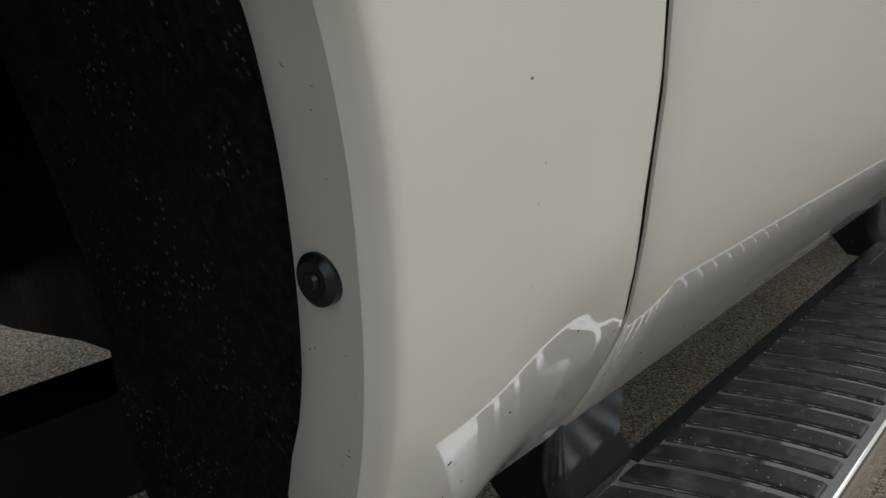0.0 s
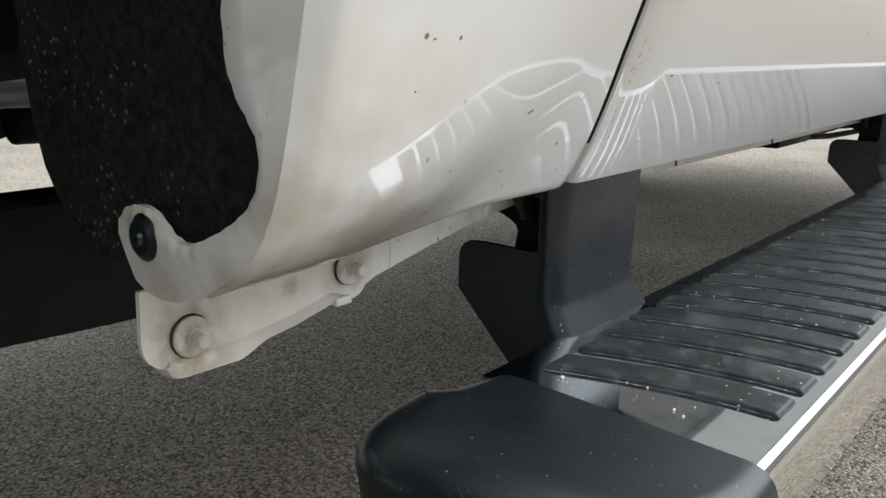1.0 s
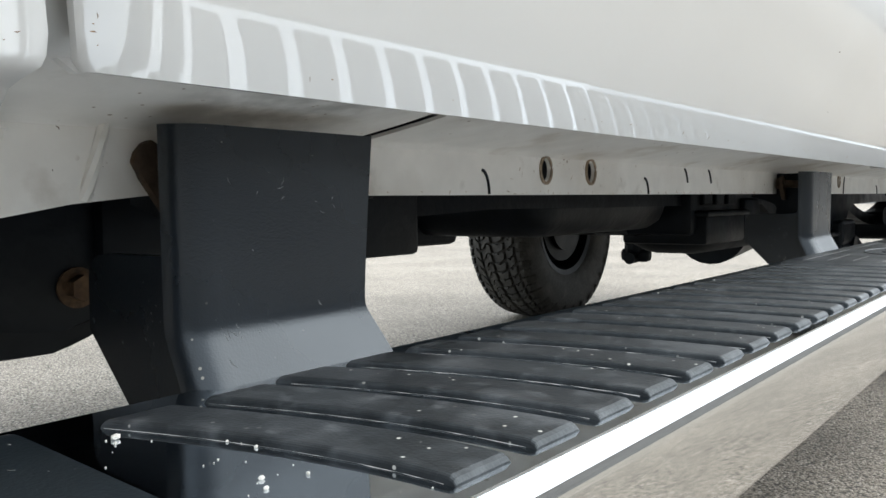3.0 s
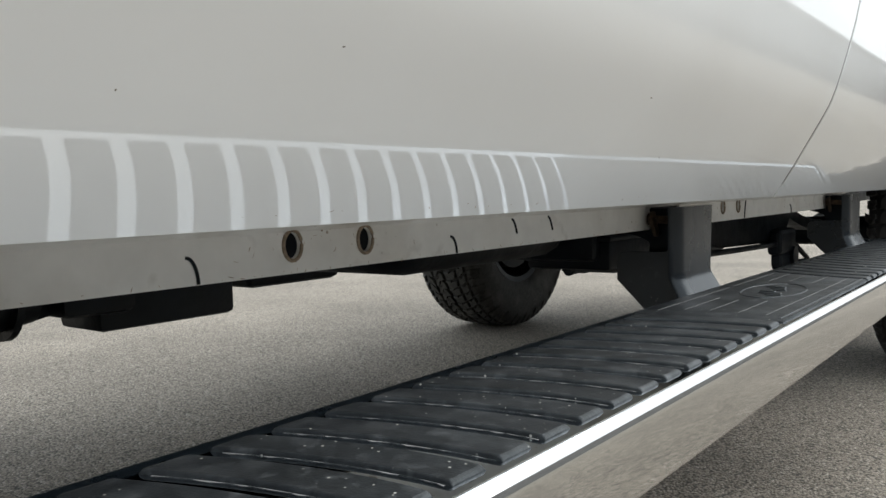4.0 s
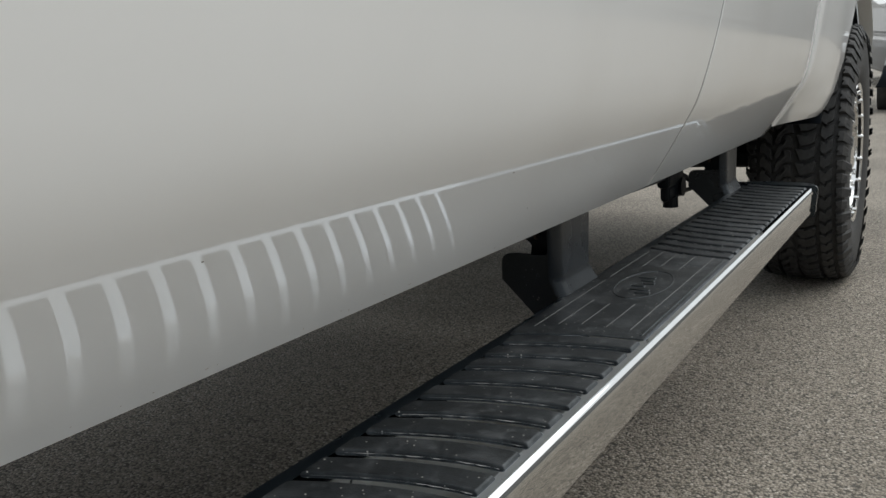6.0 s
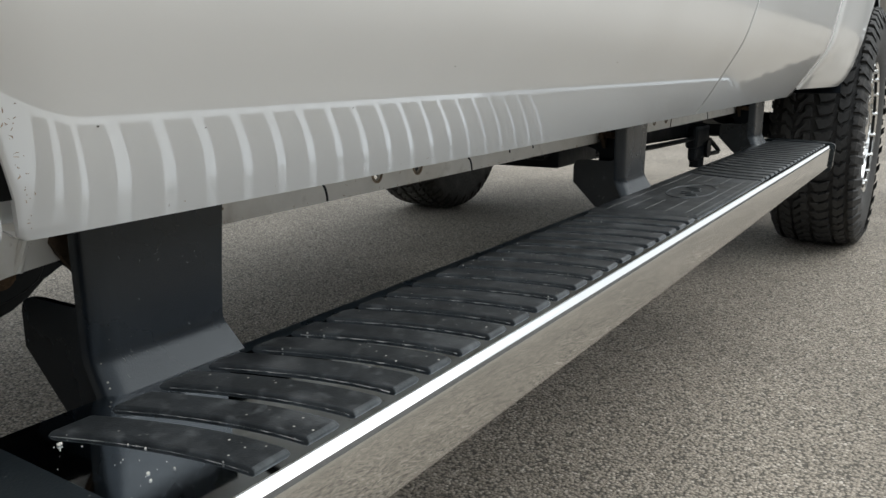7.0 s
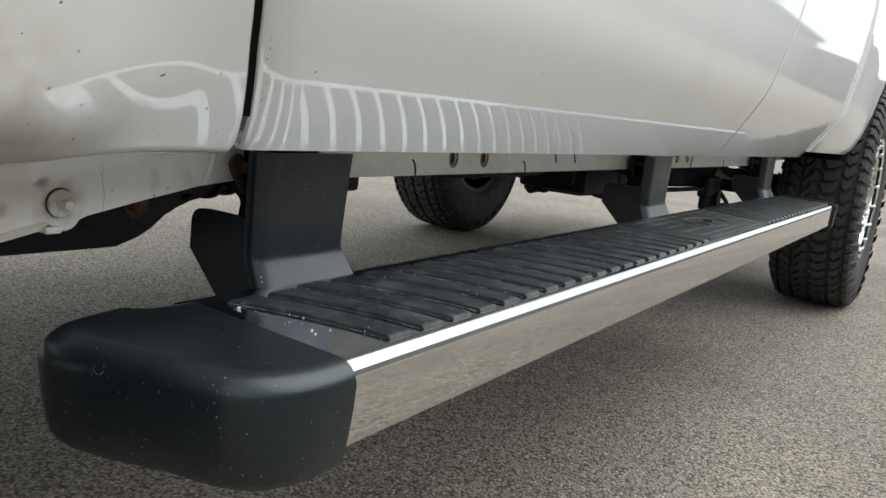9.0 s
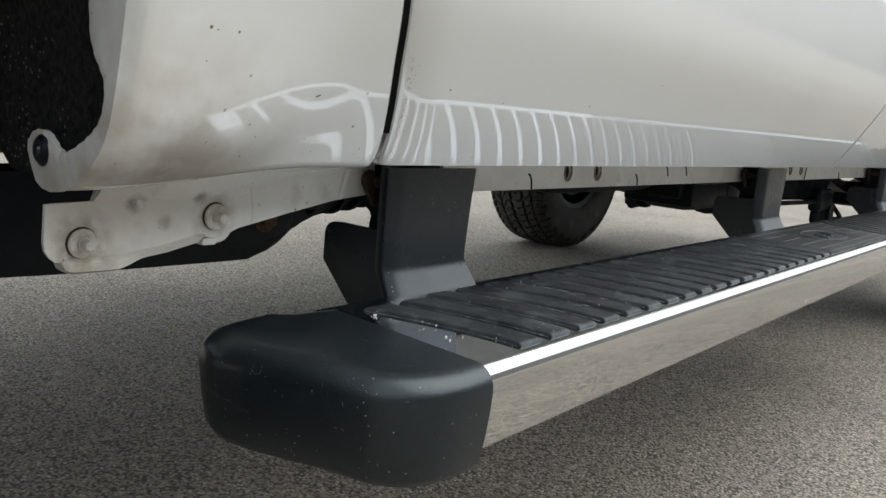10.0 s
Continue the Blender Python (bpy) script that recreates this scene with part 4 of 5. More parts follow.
# ---- wheels ----
def tread(R, W, pitches, seed):
    """All-terrain tread: interlocked hooked blocks in the middle and lugs on the shoulders, raised from the carcass."""
    rnd = random.Random(seed)
    verts, faces = [], []
    dth = 2 * math.pi / pitches

    def block(poly, h0, h1):
        base = len(verts)
        n = len(poly)
        cu = sum(p[0] for p in poly) / n
        cv = sum(p[1] for p in poly) / n
        for h, s in ((h0, 0.94), (h1 - 0.0018, 0.90), (h1, 0.84)):
            for u, v in poly:
                u2, v2 = cu + (u - cu) * s, cv + (v - cv) * s
                calm = max(0.0, 1 - abs(v2) / 0.118)
                uu = u2 + dth * 0.24 * math.sin(v2 * 88)
                vv = v2 + 0.0075 * calm * math.sin(2 * math.pi * u2 / dth + 1.1 * (1 if v2 > 0 else -1))
                crown = 0.012 * abs(vv / (W / 2)) ** 2.5
                edge = max(0.0, abs(vv) - W * 0.47)
                r = R + h - crown - edge * 1.6
                verts.append((vv, r * math.cos(uu), r * math.sin(uu)))
        for ring in (0, 1):
            for i in range(n):
                j = (i + 1) % n
                a, b = base + ring * n + i, base + ring * n + j
                faces.append((a, b, b + n, a + n))
        faces.append(tuple(range(base + 2 * n, base + 3 * n)))

    for k in range(pitches):
        a = k * dth + rnd.uniform(-0.05, 0.05) * dth
        for s in (1, -1):
            off = 0 if s > 0 else dth * 0.5
            # stepped blocks that lock into one another
            hook = ((-0.50, 0.009), (-0.43, 0.005), (0.29, 0.004), (0.37, 0.009), (0.39, 0.026), (0.45, 0.034), (0.60, 0.036), (0.67, 0.042), (0.67, 0.053), (0.59, 0.059), (-0.09, 0.060), (-0.17, 0.055), (-0.20, 0.038), (-0.27, 0.029), (-0.42, 0.028), (-0.50, 0.022))
            block([(a + off + (u - 0.08) * dth, s * v) for u, v in hook], -0.015, 0.0)
            hook = ((-0.16, 0.070), (-0.09, 0.067), (0.58, 0.067), (0.66, 0.071), (0.66, 0.080), (0.59, 0.085), (0.44, 0.087), (0.38, 0.092), (0.36, 0.100), (0.28, 0.105), (-0.42, 0.105), (-0.49, 0.100), (-0.49, 0.093), (-0.42, 0.089), (-0.25, 0.087), (-0.18, 0.081))
            block([(a + off + (u + 0.30) * dth, s * v) for u, v in hook], -0.015, 0.0)
            # shoulder lugs, long and short in turn
            far = W * (0.56 if k % 2 else 0.53)
            lug = ((-0.42, 0.114), (-0.05, 0.112), (0.0, 0.118), (0.36, 0.112), (0.40, 0.130), (0.34, far), (0.04, far), (0.0, far - 0.012), (-0.04, far), (-0.34, far), (-0.39, 0.132))
            block([(a + off + u * dth * 0.95, s * v) for u, v in lug], -0.014, 0.0)
    return verts, faces


def tyre_mesh(R, W):
    c = R - 0.015
    h = W / 2
    prof = ((-h * 0.72, R * 0.50), (-h * 0.90, R * 0.54), (-h * 1.01, R * 0.64), (-h * 1.05, R * 0.75), (-h * 1.03, R * 0.85), (-h * 1.0, R * 0.925), (-h * 0.94, c - 0.010), (-h * 0.6, c - 0.003), (0, c),
            (h * 0.6, c - 0.003), (h * 0.94, c - 0.010), (h * 1.0, R * 0.925), (h * 1.03, R * 0.85), (h * 1.05, R * 0.75), (h * 1.01, R * 0.64), (h * 0.90, R * 0.54), (h * 0.72, R * 0.50))
    return revolve(prof, (0, 0, 0), 72)


def tread_mesh(R, W, seed):
    bm = bmesh.new()
    me = bpy.data.meshes.new("tread")
    v, f = tread(R, W, 62, seed)
    me.from_pydata(v, [], f)
    bm.from_mesh(me)
    bpy.data.meshes.remove(me)
    return bm


def wheel(at, out, mat, label):
    """Tyre, rim and nuts round an axle along x; out is the side that faces away from the truck."""
    R, W = 0.437, 0.275
    ty = part("tyre", tyre_mesh(R, W), mat, truck, label, smooth=True)
    tagged(part("tread", tread_mesh(R, W, 3), mat, ty), kind="stuff")
    ty.location = at
    s = out
    prof = ((s * 0.128, 0.222), (s * 0.133, 0.236), (s * 0.120, 0.240), (s * 0.116, 0.222), (s * 0.02, 0.205), (s * -0.11, 0.215), (s * -0.125, 0.235), (s * -0.12, 0.212), (s * 0.0, 0.195), (s * 0.06, 0.185),
            (s * 0.085, 0.15), (s * 0.078, 0.11), (s * 0.095, 0.085), (s * 0.115, 0.07), (s * 0.125, 0.045), (s * 0.125, 0.001))
    rim = part("rim", revolve(prof, (0, 0, 0), 48), BRIGHT if s > 0 else UNDER, ty, "bright metal rim" if s > 0 else "dark back of the rim", smooth=True)
    for k in range(8):
        a = k * math.pi / 4
        c = Vector((0, 0.105 * math.cos(a), 0.105 * math.sin(a)))
        part("lug_nut", rod(c + Vector((s * 0.075, 0, 0)), c + Vector((s * 0.125, 0, 0)), 0.013, 8, 0.011), BRIGHT, ty, smooth=True)
    for k in range(16):
        a = (k + 0.5) * math.pi / 8
        c = Vector((0, 0.205 * math.cos(a), 0.205 * math.sin(a)))
        part("rim_bolt", rod(c + Vector((s * 0.118, 0, 0)), c + Vector((s * 0.136, 0, 0)), 0.0085, 8, 0.007), BRIGHT, ty, smooth=True)
    part("hub", merge(rod((s * -0.10, 0, 0), (s * 0.07, 0, 0), 0.17, 28), rod((s * -0.12, 0, 0), (s * -0.10, 0, 0), 0.12, 24)), UNDER, ty, "dark brake and hub", smooth=True)
    return ty


def chips(name, count, ys, zs, seed, surface, parent):
    """Small dark stone chips and scratches lying on the paint."""
    rc = random.Random(seed)
    out = []
    for _ in range(count):
        y, z = rc.uniform(*ys), zs[0] + (zs[1] - zs[0]) * rc.random() ** 1.3
        l, w, a = rc.choice((0.0006, 0.0009, 0.0015, 0.003)) * rc.uniform(0.7, 1.2), rc.uniform(0.0003, 0.0006), rc.uniform(-0.5, 0.5)
        ring = []
        for k in range(7):
            t = 2 * math.pi * k / 7
            dy, dz = l * math.cos(t) * rc.uniform(0.7, 1.1), w * math.sin(t) * rc.uniform(0.6, 1.2)
            yy, zz = y + dy * math.cos(a) - dz * math.sin(a), z + dy * math.sin(a) + dz * math.cos(a)
            ring.append((surface(yy, zz) + 0.0004, yy, zz))
        out.append(extrude_poly(ring, (-0.0007, 0, 0)))
    return tagged(part(name, merge(*out), CHIP, parent, "dark stone chips in the white paint"), kind="stuff")


def scuffs(name, ob, rays, seed, mat, label, longest=0.005):
    """Fine slivers of wear lying on a surface wherever a ray meets it."""
    rs = random.Random(seed)
    tree = BVHTree.FromPolygons([v.co for v in ob.data.vertices], [tuple(p.vertices) for p in ob.data.polygons])
    out = []
    for start, way in rays:
        at, up, _, _ = tree.ray_cast(Vector(start), Vector(way))
        if at is None:
            continue
        if up.dot(Vector(way)) > 0:
            up = -up
        a = up.orthogonal().normalized()
        b = up.cross(a)
        turn = rs.gauss(1.3, 0.8)
        u, v = a * math.cos(turn) + b * math.sin(turn), b * math.cos(turn) - a * math.sin(turn)
        l, w = longest * rs.uniform(0.1, 1.0) ** 2 + 0.0004, rs.uniform(0.00008, 0.00028)
        bend = rs.uniform(-0.2, 0.2) * l
        line = [(-l / 2, 0.2 * w), (-l / 4, -w + bend * 0.6), (0, -w + bend), (l / 2, 0.1 * w), (l / 4, w * 0.8 + bend * 0.7), (0, w + bend)]
        out.append(extrude_poly([at + u * p + v * q + up * 0.0001 for p, q in line], up * -0.0005))
    return tagged(part(name, merge(*out), mat, ob, label), kind="stuff")


chips("stone_chipping", 6, (-0.07, 0.75), (0.62, 0.84), 7, lambda y, z: side(z), front_door)
chips("stone_chipping", 7, (-0.225, -0.12), (0.62, 0.84), 9, fender_x, fender)

rr = random.Random(31)
rays = [((0.2, rr.choice((0.402, 0.475)) + rr.gauss(0, 0.022), 0.562 + rr.gauss(0, 0.006)), (-1, 0, 0)) for _ in range(26)]
rays += [((0.2, rr.uniform(0.17, 1.0), 0.5450 + rr.uniform(0, 0.0022)), (-1, 0, 0)) for _ in range(60)]
scuffs("edge_rust", flange, rays, 5, RUST_STAIN, "brown rust marks", 0.005)
rays = [((0.3, gap_y(z) + 0.0075 + abs(rr.gauss(0, 0.003)), z), (-1, 0, 0)) for z in [rr.uniform(0.588, 0.66) for _ in range(34)]]
rays += [((0.3, rr.uniform(0.0, 1.1), 0.5865 + rr.uniform(0, 0.003)), (-1, 0, 0)) for _ in range(30)]
scuffs("edge_rust", front_door, rays, 6, RUST_STAIN, "brown rust marks along the door's edge", 0.0035)
rays = [((0.3, rr.uniform(-0.245, -0.04), rr.uniform(0.574, 0.60)), (-1, 0, 0)) for _ in range(40)]
scuffs("edge_rust", fender, rays, 7, RUST_STAIN, "brown specks along the fender's lower edge", 0.0022)
rays = [((rr.uniform(-0.085, -0.012), -0.6, rr.uniform(0.60, 0.86)), (0, 1, 0)) for _ in range(60)]
scuffs("edge_wear", lip_edge, rays, 12, CHIP, "small chips in the white edge", 0.0022)
rays = [((0.3, rr.uniform(-0.22, 0.07), rr.uniform(0.508, 0.575)), (-1, 0, 0)) for _ in range(46)]
scuffs("edge_rust", plate, rays, 9, CHIP, "dark specks in the paint", 0.0022)

rays = [((rr.uniform(-0.190, -0.115), rr.uniform(-0.22, -0.04), 0.45), (0, 0, 1)) for _ in range(60)]
scuffs("edge_rust", fender, rays, 17, RUST_DARK, "rusty stone chips under the fender", 0.0055)

wheel((-0.118, AXLE_Y, 0.434), 1, TYRE, "black all-terrain tyre with chunky tread")
wheel((-1.880, AXLE_Y, 0.434), -1, TYRE_DUSTY, "dusty all-terrain tyre with chunky tread")
wheel((-0.118, -0.93, 0.434), 1, TYRE, "black all-terrain tyre with chunky tread")
wheel((-1.880, -0.93, 0.434), -1, TYRE, "black all-terrain tyre with chunky tread")


# ---- the running board ----
board = thing("running_board", "polished metal running board with black rubber tread under the cab", "running board")
LEAN, LIFT = -0.020, 0.0032          # the top falls a little towards its outer edge


def leaned(bm, amount=1.0, lift=LIFT):
    for v in bm.verts:
        v.co.z += LEAN * amount * v.co.x + lift
    return bm


bar_sec = ((-0.140, 0.401), (-0.146, 0.408), (-0.146, 0.4535), (-0.1435, 0.4572), (-0.138, 0.4580), (0.0100, 0.4590), (0.0118, 0.4604), (0.0137, 0.4595), (0.0156, 0.4575), (0.0171, 0.4550), (0.0180, 0.4528),
           (0.0184, 0.4507), (0.0175, 0.4501), (0.0176, 0.4470), (0.0172, 0.408), (0.014, 0.402), (0.006, 0.400))
part("step_bar", leaned(bar(bar_sec, -0.046, 2.090), lift=0.0), CHROME, board, "polished metal step bar", smooth=True)


part("tread_base", leaned(box(-0.1302, 0.0116, -0.042, 2.066, 0.4545, 0.4583)), SATIN, board, "polished metal between the tread ribs")
part("inner_plate", leaned(box(-0.1462, -0.1304, -0.042, 0.146, 0.4545, 0.4581)), SATIN, board, "polished metal under the bracket foot")
part("inner_strip", leaned(box(-0.1464, -0.1300, 0.148, 2.066, 0.4562, 0.4580, 0.0006, 1)), BLACK_PLASTIC, board, "black strip along the inner edge")


def end_cap(y_back, y_front, name):
    """A moulded cap: rounded in plan, soft top edge, tapering below."""
    s = 1 if y_front > y_back else -1
    x0, x1 = -0.172, 0.0245
    L = abs(y_front - y_back)
    skew = 0.042 if L > 0.1 else 0.012
    front = [(x1 - 0.004, L - skew - 0.030), (x1 - 0.011, L - skew - 0.014), (x1 - 0.022, L - skew - 0.002), (x1 - 0.036, L - skew + 0.006), (x1 - 0.07, L - skew * 0.62),
             (x1 - 0.11, L - skew * 0.22), (x1 - 0.135, L - 0.003), (x1 - 0.152, L - 0.0035), (x1 - 0.168, L - 0.009), (x1 - 0.180, L - 0.019), (x1 - 0.188, L - 0.034), (x1 - 0.192, L - 0.053)]
    if L < 0.1:
        front = [(x, max(0.02, y)) for x, y in front]
    plan = [(x1, 0.0), (x1, max(0.01, L - skew - 0.05))] + front + [(x0 + 0.003, L * 0.36), (x0 + 0.005, L * 0.30), (x0 + 0.018, L * 0.20), (x0 + 0.024, 0.0)]
    closed = [(x0 + 0.05, -0.02)] + plan[::-1] + [(x1 - 0.05, -0.02)]
    inward = []
    for k in range(1, len(closed) - 1):
        (ax, ay), (bx, by) = closed[k - 1], closed[k + 1]
        d = Vector((by - ay, ax - bx)).normalized()
        if plan[::-1][k - 1][1] < 0.02:
            d = Vector((math.copysign(1.0, d.x), 0))
        inward.append(-d if (Vector(closed[k]) + d * 0.01 - Vector(((x0 + x1) / 2, 0))).length > (Vector(closed[k]) - Vector(((x0 + x1) / 2, 0))).length else d)
    inward = inward[::-1]
    small = min(1.0, L / 0.118)
    profile = [(0.3885, 0.026, 0), (0.389, 0.016, 0), (0.3915, 0.0095, 0), (0.397, 0.0060, 0), (0.415, 0.003, 0), (0.432, 0.0010, 0)]
    profile += [(0.0, 0.0, a * math.pi / 18) for a in range(10)]
    rows = []
    for z, inset, turn in profile:
        row = []
        for (x, y), d in zip(plan, inward):
            if z == 0.0:
                inner = min(1.0, max(0.0, (x1 - 0.10 - x) / 0.09))
                wide, high = (0.017 + 0.013 * inner) * small, (0.0165 + 0.007 * inner) * small
                own, zz = wide * (1 - math.cos(turn) ** 0.9), 0.4638 - high * (1 - math.sin(turn) ** 0.9) - 0.0025 * inner * min(1.0, y / 0.05)
            else:
                own, zz = inset, z
            row.append((x + d.x * own, y_back + s * max(0.0, y + d.y * own), zz))
        rows.append(row)
    bm = grid_mesh(rows, close=True)
    bm.verts.ensure_lookup_table()
    n = len(plan)
    bm.faces.new(bm.verts[:n])
    bm.faces.new(bm.verts[-n:])
    return part(name, leaned(bm, 1.8, 0.0), BLACK_PLASTIC, board, "black moulded plastic end cap with dust and scuffs", smooth=True)


cap = end_cap(-0.037, -0.155, "end_cap")
rc = random.Random(21)
rays = [((rc.uniform(-0.15, 0.01), rc.uniform(-0.14, -0.045), 0.8), (0, 0, -1)) for _ in range(46)]
rays += [((rc.uniform(-0.15, 0.01), -0.4, rc.uniform(0.40, 0.455)), (0, 1, 0)) for _ in range(40)]
rays += [((-0.083 + 0.003 * math.cos(a), -0.4, 0.4545 + 0.0035 * math.sin(a)), (0, 1, 0)) for a in np.linspace(2.6, 7.0, 13)]
rays += [((-0.152 + 0.05 * k / 26, -0.4, 0.4335 - 0.006 * (k / 26) ** 0.6), (0, 1, 0)) for k in range(26)]
scuffs("surface_wear", cap, rays, 8, SCUFF, "fine pale scratches and a small worn loop", 0.003)
end_cap(2.074, 2.138, "end_cap")
lip = [(0.0235, 0.440), (0.0215, 0.400), (0.010, 0.3885), (-0.135, 0.3885), (-0.150, 0.400), (-0.1505, 0.448), (-0.142, 0.4565), (0.004, 0.4565), (0.020, 0.4475)]
part("cap_collar", leaned(bar(lip, 2.066, 2.080), lift=0.003), BLACK_PLASTIC, board, "black cap edge")


def rib_bow(x, bend):
    """How far a rib's line bows along the board at x."""
    return -bend * (max(0.0, -x) / 0.125) ** 1.75


def rib_mesh(bend, tip):
    """One tread rib: a low rubber bar, bowed in plan, flat on top with chamfered sides and ends."""
    rows = []
    half = 0.0138
    ends_in = [(tip, 0.0), (tip + 0.0003, 0.55), (tip + 0.0010, 0.80), (tip + 0.0021, 0.95), (tip + 0.0038, 1.0)]
    ends_out = [(-0.0006, 1.0), (0.0018, 0.97), (0.0034, 0.86), (0.0044, 0.66), (0.0050, 0.35), (0.0052, 0.0)]
    for x, hz in ends_in + [(tip + 0.0038 - (tip + 0.0050) * k / 12, 1.0) for k in range(1, 12)] + ends_out:
        y = rib_bow(x, bend)
        h = 0.0069 * hz
        edge = [(0.0, 0.0), (0.0004, 0.80), (0.0007, 0.90), (0.0013, 0.97), (0.0022, 1.0)]
        rows.append([(x, y - half + d, 0.4545 + h * k) for d, k in edge] + [(x, y + half - d, 0.4545 + h * k) for d, k in reversed(edge)])
    return leaned(grid_mesh(rows))


def dust_lines(centres):
    """Pale dust gathered along the foot of each rib, broken and uneven in width."""
    rd = random.Random(5)
    out = []
    for y0, bend in centres:
        for side_y in (-1, 1):
            rows = []
            for k in range(25):
                x = -0.123 + 0.1235 * k / 24
                y = y0 + rib_bow(x, bend) + side_y * 0.0139
                w = max(0.0, rd.uniform(-0.0012, 0.0015)) * (1.0 if side_y < 0 else 0.6) * (0.5 if y0 < 0.12 else 1.2)
                rows.append([(x, y, 0.4586), (x, y + side_y * w, 0.4585)])
            out.append(grid_mesh(rows))
    return leaned(merge(*out))


first = {}
rib_centres = []
for bend, start, n in ((0.032, 0.0, 20), (-0.032, 1.264, 19)):
    for k in range(n):
        y = (k + 1) * PITCH - 0.0058 if bend > 0 else start + k * PITCH + 0.016
        tip = -0.1256 if bend > 0 and k < 2 else -0.1310
        if (bend, tip) not in first:
            ob = first[bend, tip] = part("tread_rib", rib_mesh(bend, tip), RUBBER, board)
        else:
            ob = new("tread_rib", first[bend, tip].data)
            ob.parent = board
        ob.location = (0, y, 0)
        rib_centres.append((y, bend))
tagged(part("dust", dust_lines(rib_centres), DUST, board, "pale dust along the feet of the ribs"), kind="stuff")


def pad():
    """The plain tread panel, its ends bowed like the ribs."""
    rows = []
    for x in np.linspace(-0.138, 0.004, 13):
        b = 0.032 * (max(0.0, -x) / 0.125) ** 1.75
        ya, yb = 0.8490 - b, 1.261 + b
        rows.append([(x, ya, 0.4545), (x, ya + 0.001, 0.4590), (x, ya + 0.006, 0.4607)] + [(x, ya + 0.006 + (yb - ya - 0.012) * k / 10, 0.4607) for k in range(1, 10)] + [(x, yb - 0.006, 0.4607), (x, yb - 0.001, 0.4590), (x, yb, 0.4545)])
    first_row = [(x, y, 0.4545) for x, y, z in rows[0]]
    last_row = [(x + 0.001, y, 0.4545) for x, y, z in rows[-1]]
    return leaned(grid_mesh([first_row] + rows + [last_row]))


panel = part("tread_panel", pad(), RUBBER, board, "black rubber panel with thin lines and an oval emblem", smooth=True)
for x, spans in ((-0.122, ((0.8415, 1.072), (1.092, 1.272))), (-0.100, ((0.8615, 0.9715), (1.171, 1.272))), (-0.0755, ((0.8715, 0.9615), (1.181, 1.267))), (-0.046, ((0.8715, 0.9715), (1.171, 1.262))), (-0.018, ((0.8715, 1.257),))):
    for a, b in spans:
        part("thin_line", leaned(box(x - 0.0005, x + 0.0005, a, b, 0.4600, 0.4611)), GREY_LINE, panel)
part("edge_groove", leaned(box(-0.0028, 0.0005, 0.8565, 1.255, 0.4603, 0.4613, 0.0004, 1)), BLACK_PLASTIC, panel)
oval = [(-0.066 + 0.034 * math.cos(a), 1.07 + 0.075 * math.sin(a), 0.4607) for a in np.linspace(0, 2 * math.pi, 41)]
part("emblem_ring", leaned(pipe(oval, 0.0011, 6)), RUBBER, panel, "moulded oval emblem outline")
for k, (dx, dy, l) in enumerate(((0.012, -0.045, 0.020), (0.004, -0.030, 0.026), (-0.004, -0.012, 0.018), (0.006, 0.004, 0.016), (0.0, 0.018, 0.018), (-0.006, 0.034, 0.024))):
    part("emblem_bar", leaned(box(-0.066 + dx - l / 2, -0.066 + dx + l / 2, 1.07 + dy - 0.0035, 1.07 + dy + 0.0035, 0.4603, 0.4617, 0.0006, 1)), BLACK_PLASTIC, panel)


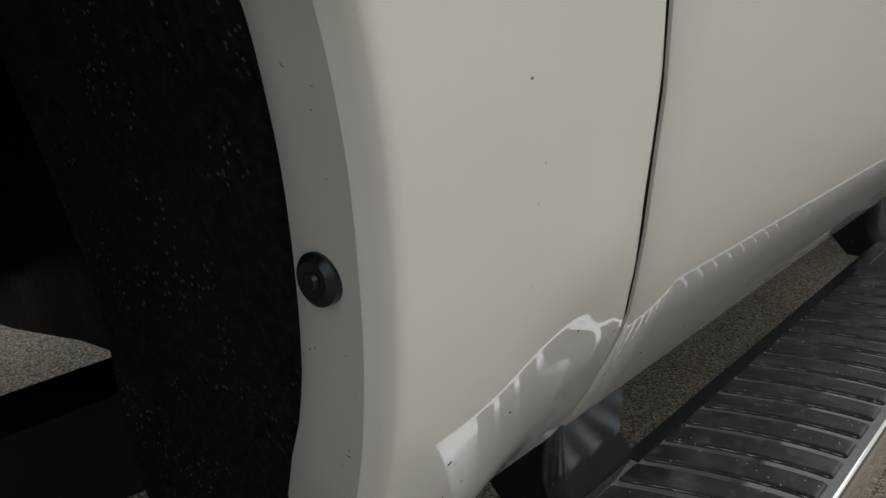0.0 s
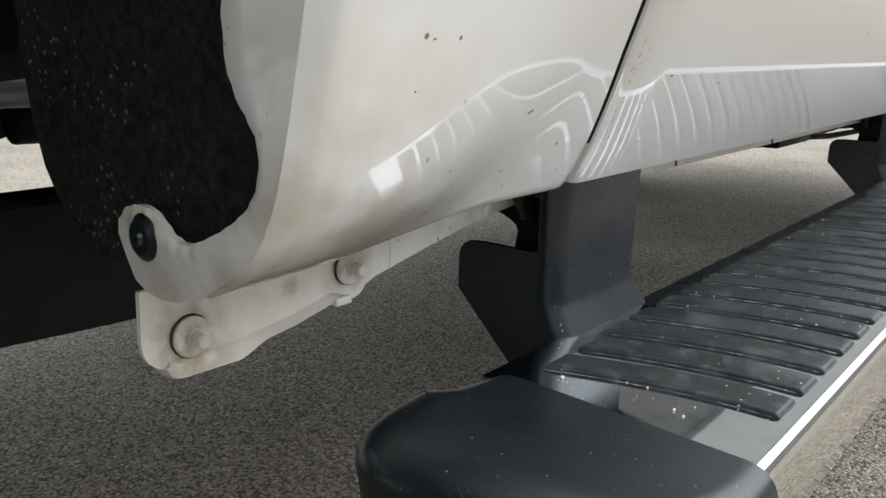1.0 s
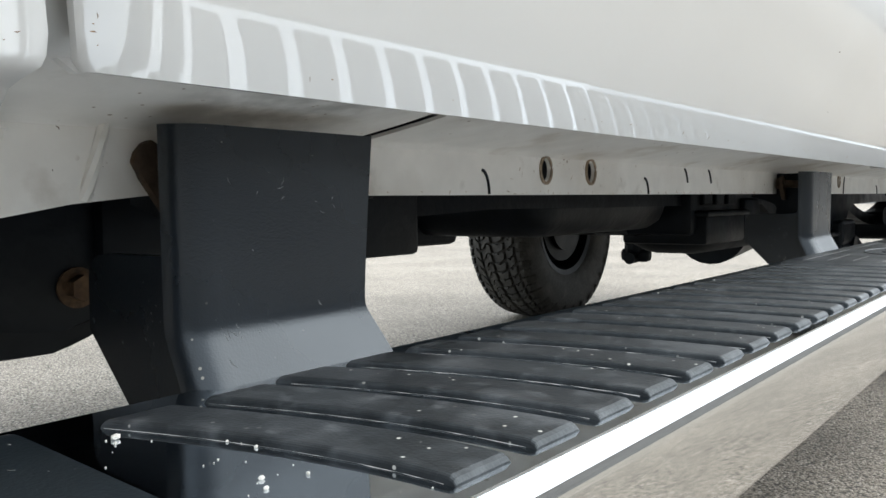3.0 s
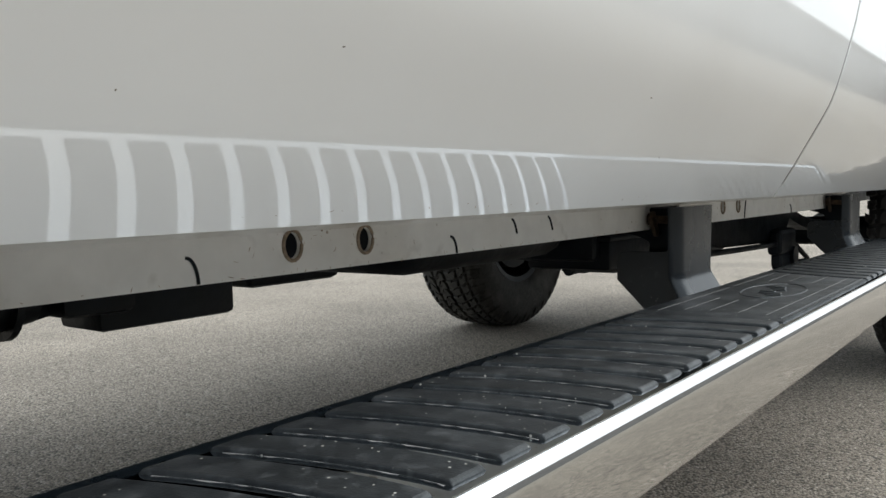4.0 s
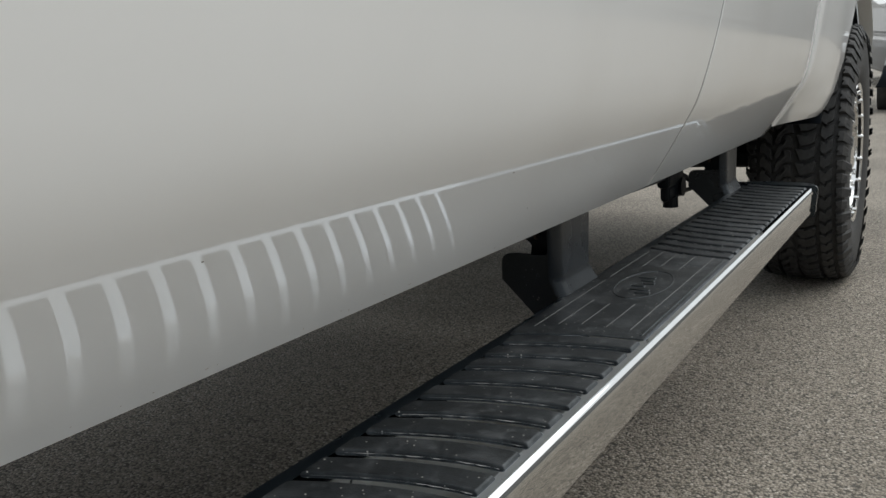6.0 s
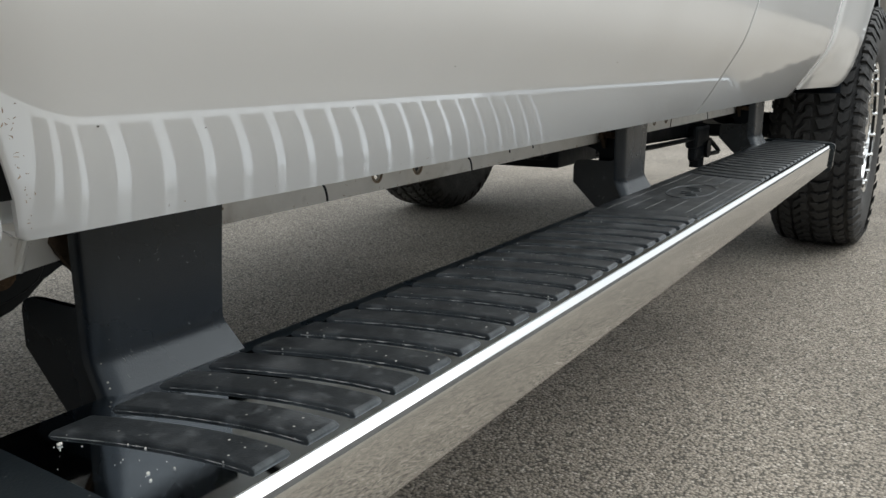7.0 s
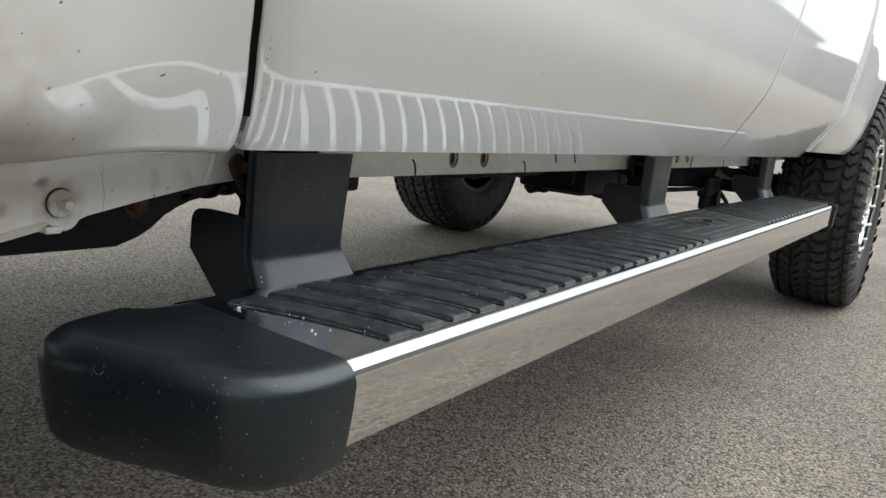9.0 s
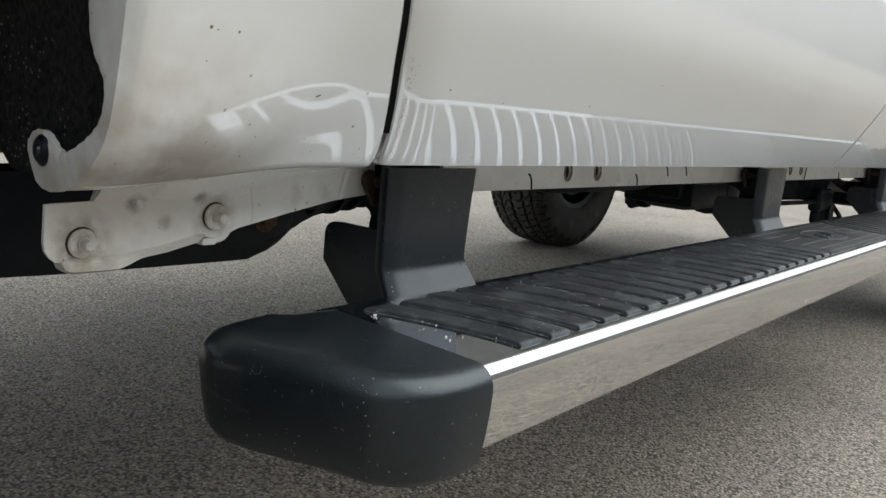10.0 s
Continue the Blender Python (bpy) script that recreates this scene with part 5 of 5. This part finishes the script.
def bracket(y0):
    """A bent plate: forward web with a notch, outer face and a foot that flares on to the bar."""
    web = ((-0.2350, 0.4815), (-0.2345, 0.5065), (-0.2330, 0.5115), (-0.2300, 0.5150), (-0.2255, 0.5172), (-0.2150, 0.5182), (-0.1760, 0.5180), (-0.1690, 0.5185), (-0.1660, 0.5215), (-0.1650, 0.527), (-0.1648, 0.570), (-0.1636, 0.5732),
           (-0.1600, 0.5735), (-0.1600, 0.492), (-0.1590, 0.484), (-0.1572, 0.4795), (-0.1500, 0.4640), (-0.1475, 0.4575), (-0.1465, 0.4345), (-0.1875, 0.4345))
    bm = extrude_poly([(x, y0 + 0.0002, z) for x, z in web], (0, 0.005, 0))
    rows = []
    for x, z, e in ((-0.1540, 0.5735, 0.1075), (-0.1540, 0.535, 0.1035), (-0.1540, 0.505, 0.1010), (-0.1540, 0.4925, 0.1003), (-0.1538, 0.4885, 0.1004), (-0.1531, 0.4850, 0.1010), (-0.1520, 0.4820, 0.1020),
                    (-0.1508, 0.4792, 0.1030), (-0.1470, 0.4710, 0.1060), (-0.1432, 0.4628, 0.1088), (-0.1424, 0.4612, 0.1092)):
        y1 = y0 + e
        rows.append([(x - 0.0110, y0, z), (x - 0.0076, y0 + 0.0006, z), (x - 0.0044, y0 + 0.0024, z), (x - 0.0018, y0 + 0.0056, z), (x - 0.0004, y0 + 0.0092, z), (x, y0 + 0.0130, z), (x, (y0 + y1) / 2, z), (x, y1, z)])
    face = part("bracket", shell(grid_mesh(rows), 0.0048), BLACK_COAT, board, "black coated steel bracket with dust and scratches", smooth=True)
    web_ob = part("bracket_web", bm, BLACK_COAT, face, "black bracket web with a notch")
    rb = random.Random(int(y0 * 1000))
    rays = [((0.2, y0 + rb.uniform(0.008, 0.092), rb.uniform(0.472, 0.57)), (-1, 0, 0)) for _ in range(12)]
    for cy, cz, k in ((0.047, 0.550, 4), (0.014, 0.488, 6), (0.075, 0.538, 3), (0.018, 0.485, 3)):
        rays += [((0.2, y0 + cy + rb.gauss(0, 0.004), cz + rb.gauss(0, 0.003)), (-1, 0, 0)) for _ in range(k)]
    scuffs("surface_wear", face, rays, 3, SCUFF, "fine pale scratches")
    rays = [((rb.uniform(-0.225, -0.158), y0 - 0.5, rb.uniform(0.462, 0.515)), (0, 1, 0)) for _ in range(7)]
    rays += [((-0.182 + rb.gauss(0, 0.004), y0 - 0.5, 0.492 + rb.gauss(0, 0.006)), (0, 1, 0)) for _ in range(8)]
    rays += [((-0.158 + rb.gauss(0, 0.002), y0 - 0.5, 0.535 + rb.gauss(0, 0.003)), (0, 1, 0)) for _ in range(4)]
    scuffs("surface_wear", web_ob, rays, 4, SCUFF, "fine pale scratches", 0.004)
    return face


for y in (0.0450, 0.980, 1.925):
    bracket(y)
for y in np.arange(0.17, 2.03, PITCH):
    if not (0.95 < y < 1.10 or 1.89 < y < 2.05):
        part("edge_clip", leaned(box(-0.1455, -0.139, y - 0.004, y + 0.004, 0.4505, 0.4545, 0.001, 1)), BLACK_PLASTIC, board)

# grit lying on the board and its cap
rnd = random.Random(11)
bm = bmesh.new()
spots = [(-0.109, -0.013, 0.0020), (-0.104, -0.016, 0.0008), (-0.066, 0.010, 0.0009), (-0.042, -0.007, 0.0012), (-0.035, -0.011, 0.0010), (-0.078, 0.008, 0.0008), (-0.099, 0.003, 0.0010), (-0.035, 0.004, 0.0009), (-0.073, 0.010, 0.0006)]
spots += [(rnd.uniform(-0.12, 0.0), rnd.uniform(-0.033, 0.018), rnd.uniform(0.0002, 0.00045)) for _ in range(22)]
spots = [(x, y, r * 0.72) for x, y, r in spots]
for x, y, r in spots:
    bmesh.ops.create_icosphere(bm, subdivisions=1, radius=r, matrix=Matrix.Translation((x, y, 0.4583 + LIFT + r * 0.6 + LEAN * x)) @ pose(0, 0, 0, rnd.uniform(0, 90), rnd.uniform(0, 90), 0) @ Matrix.Diagonal((1, 1.3, 0.75, 1)))
tagged(part("grit", bm, GRIT), "pale grains of grit on the running board", "grit", kind="stuff")
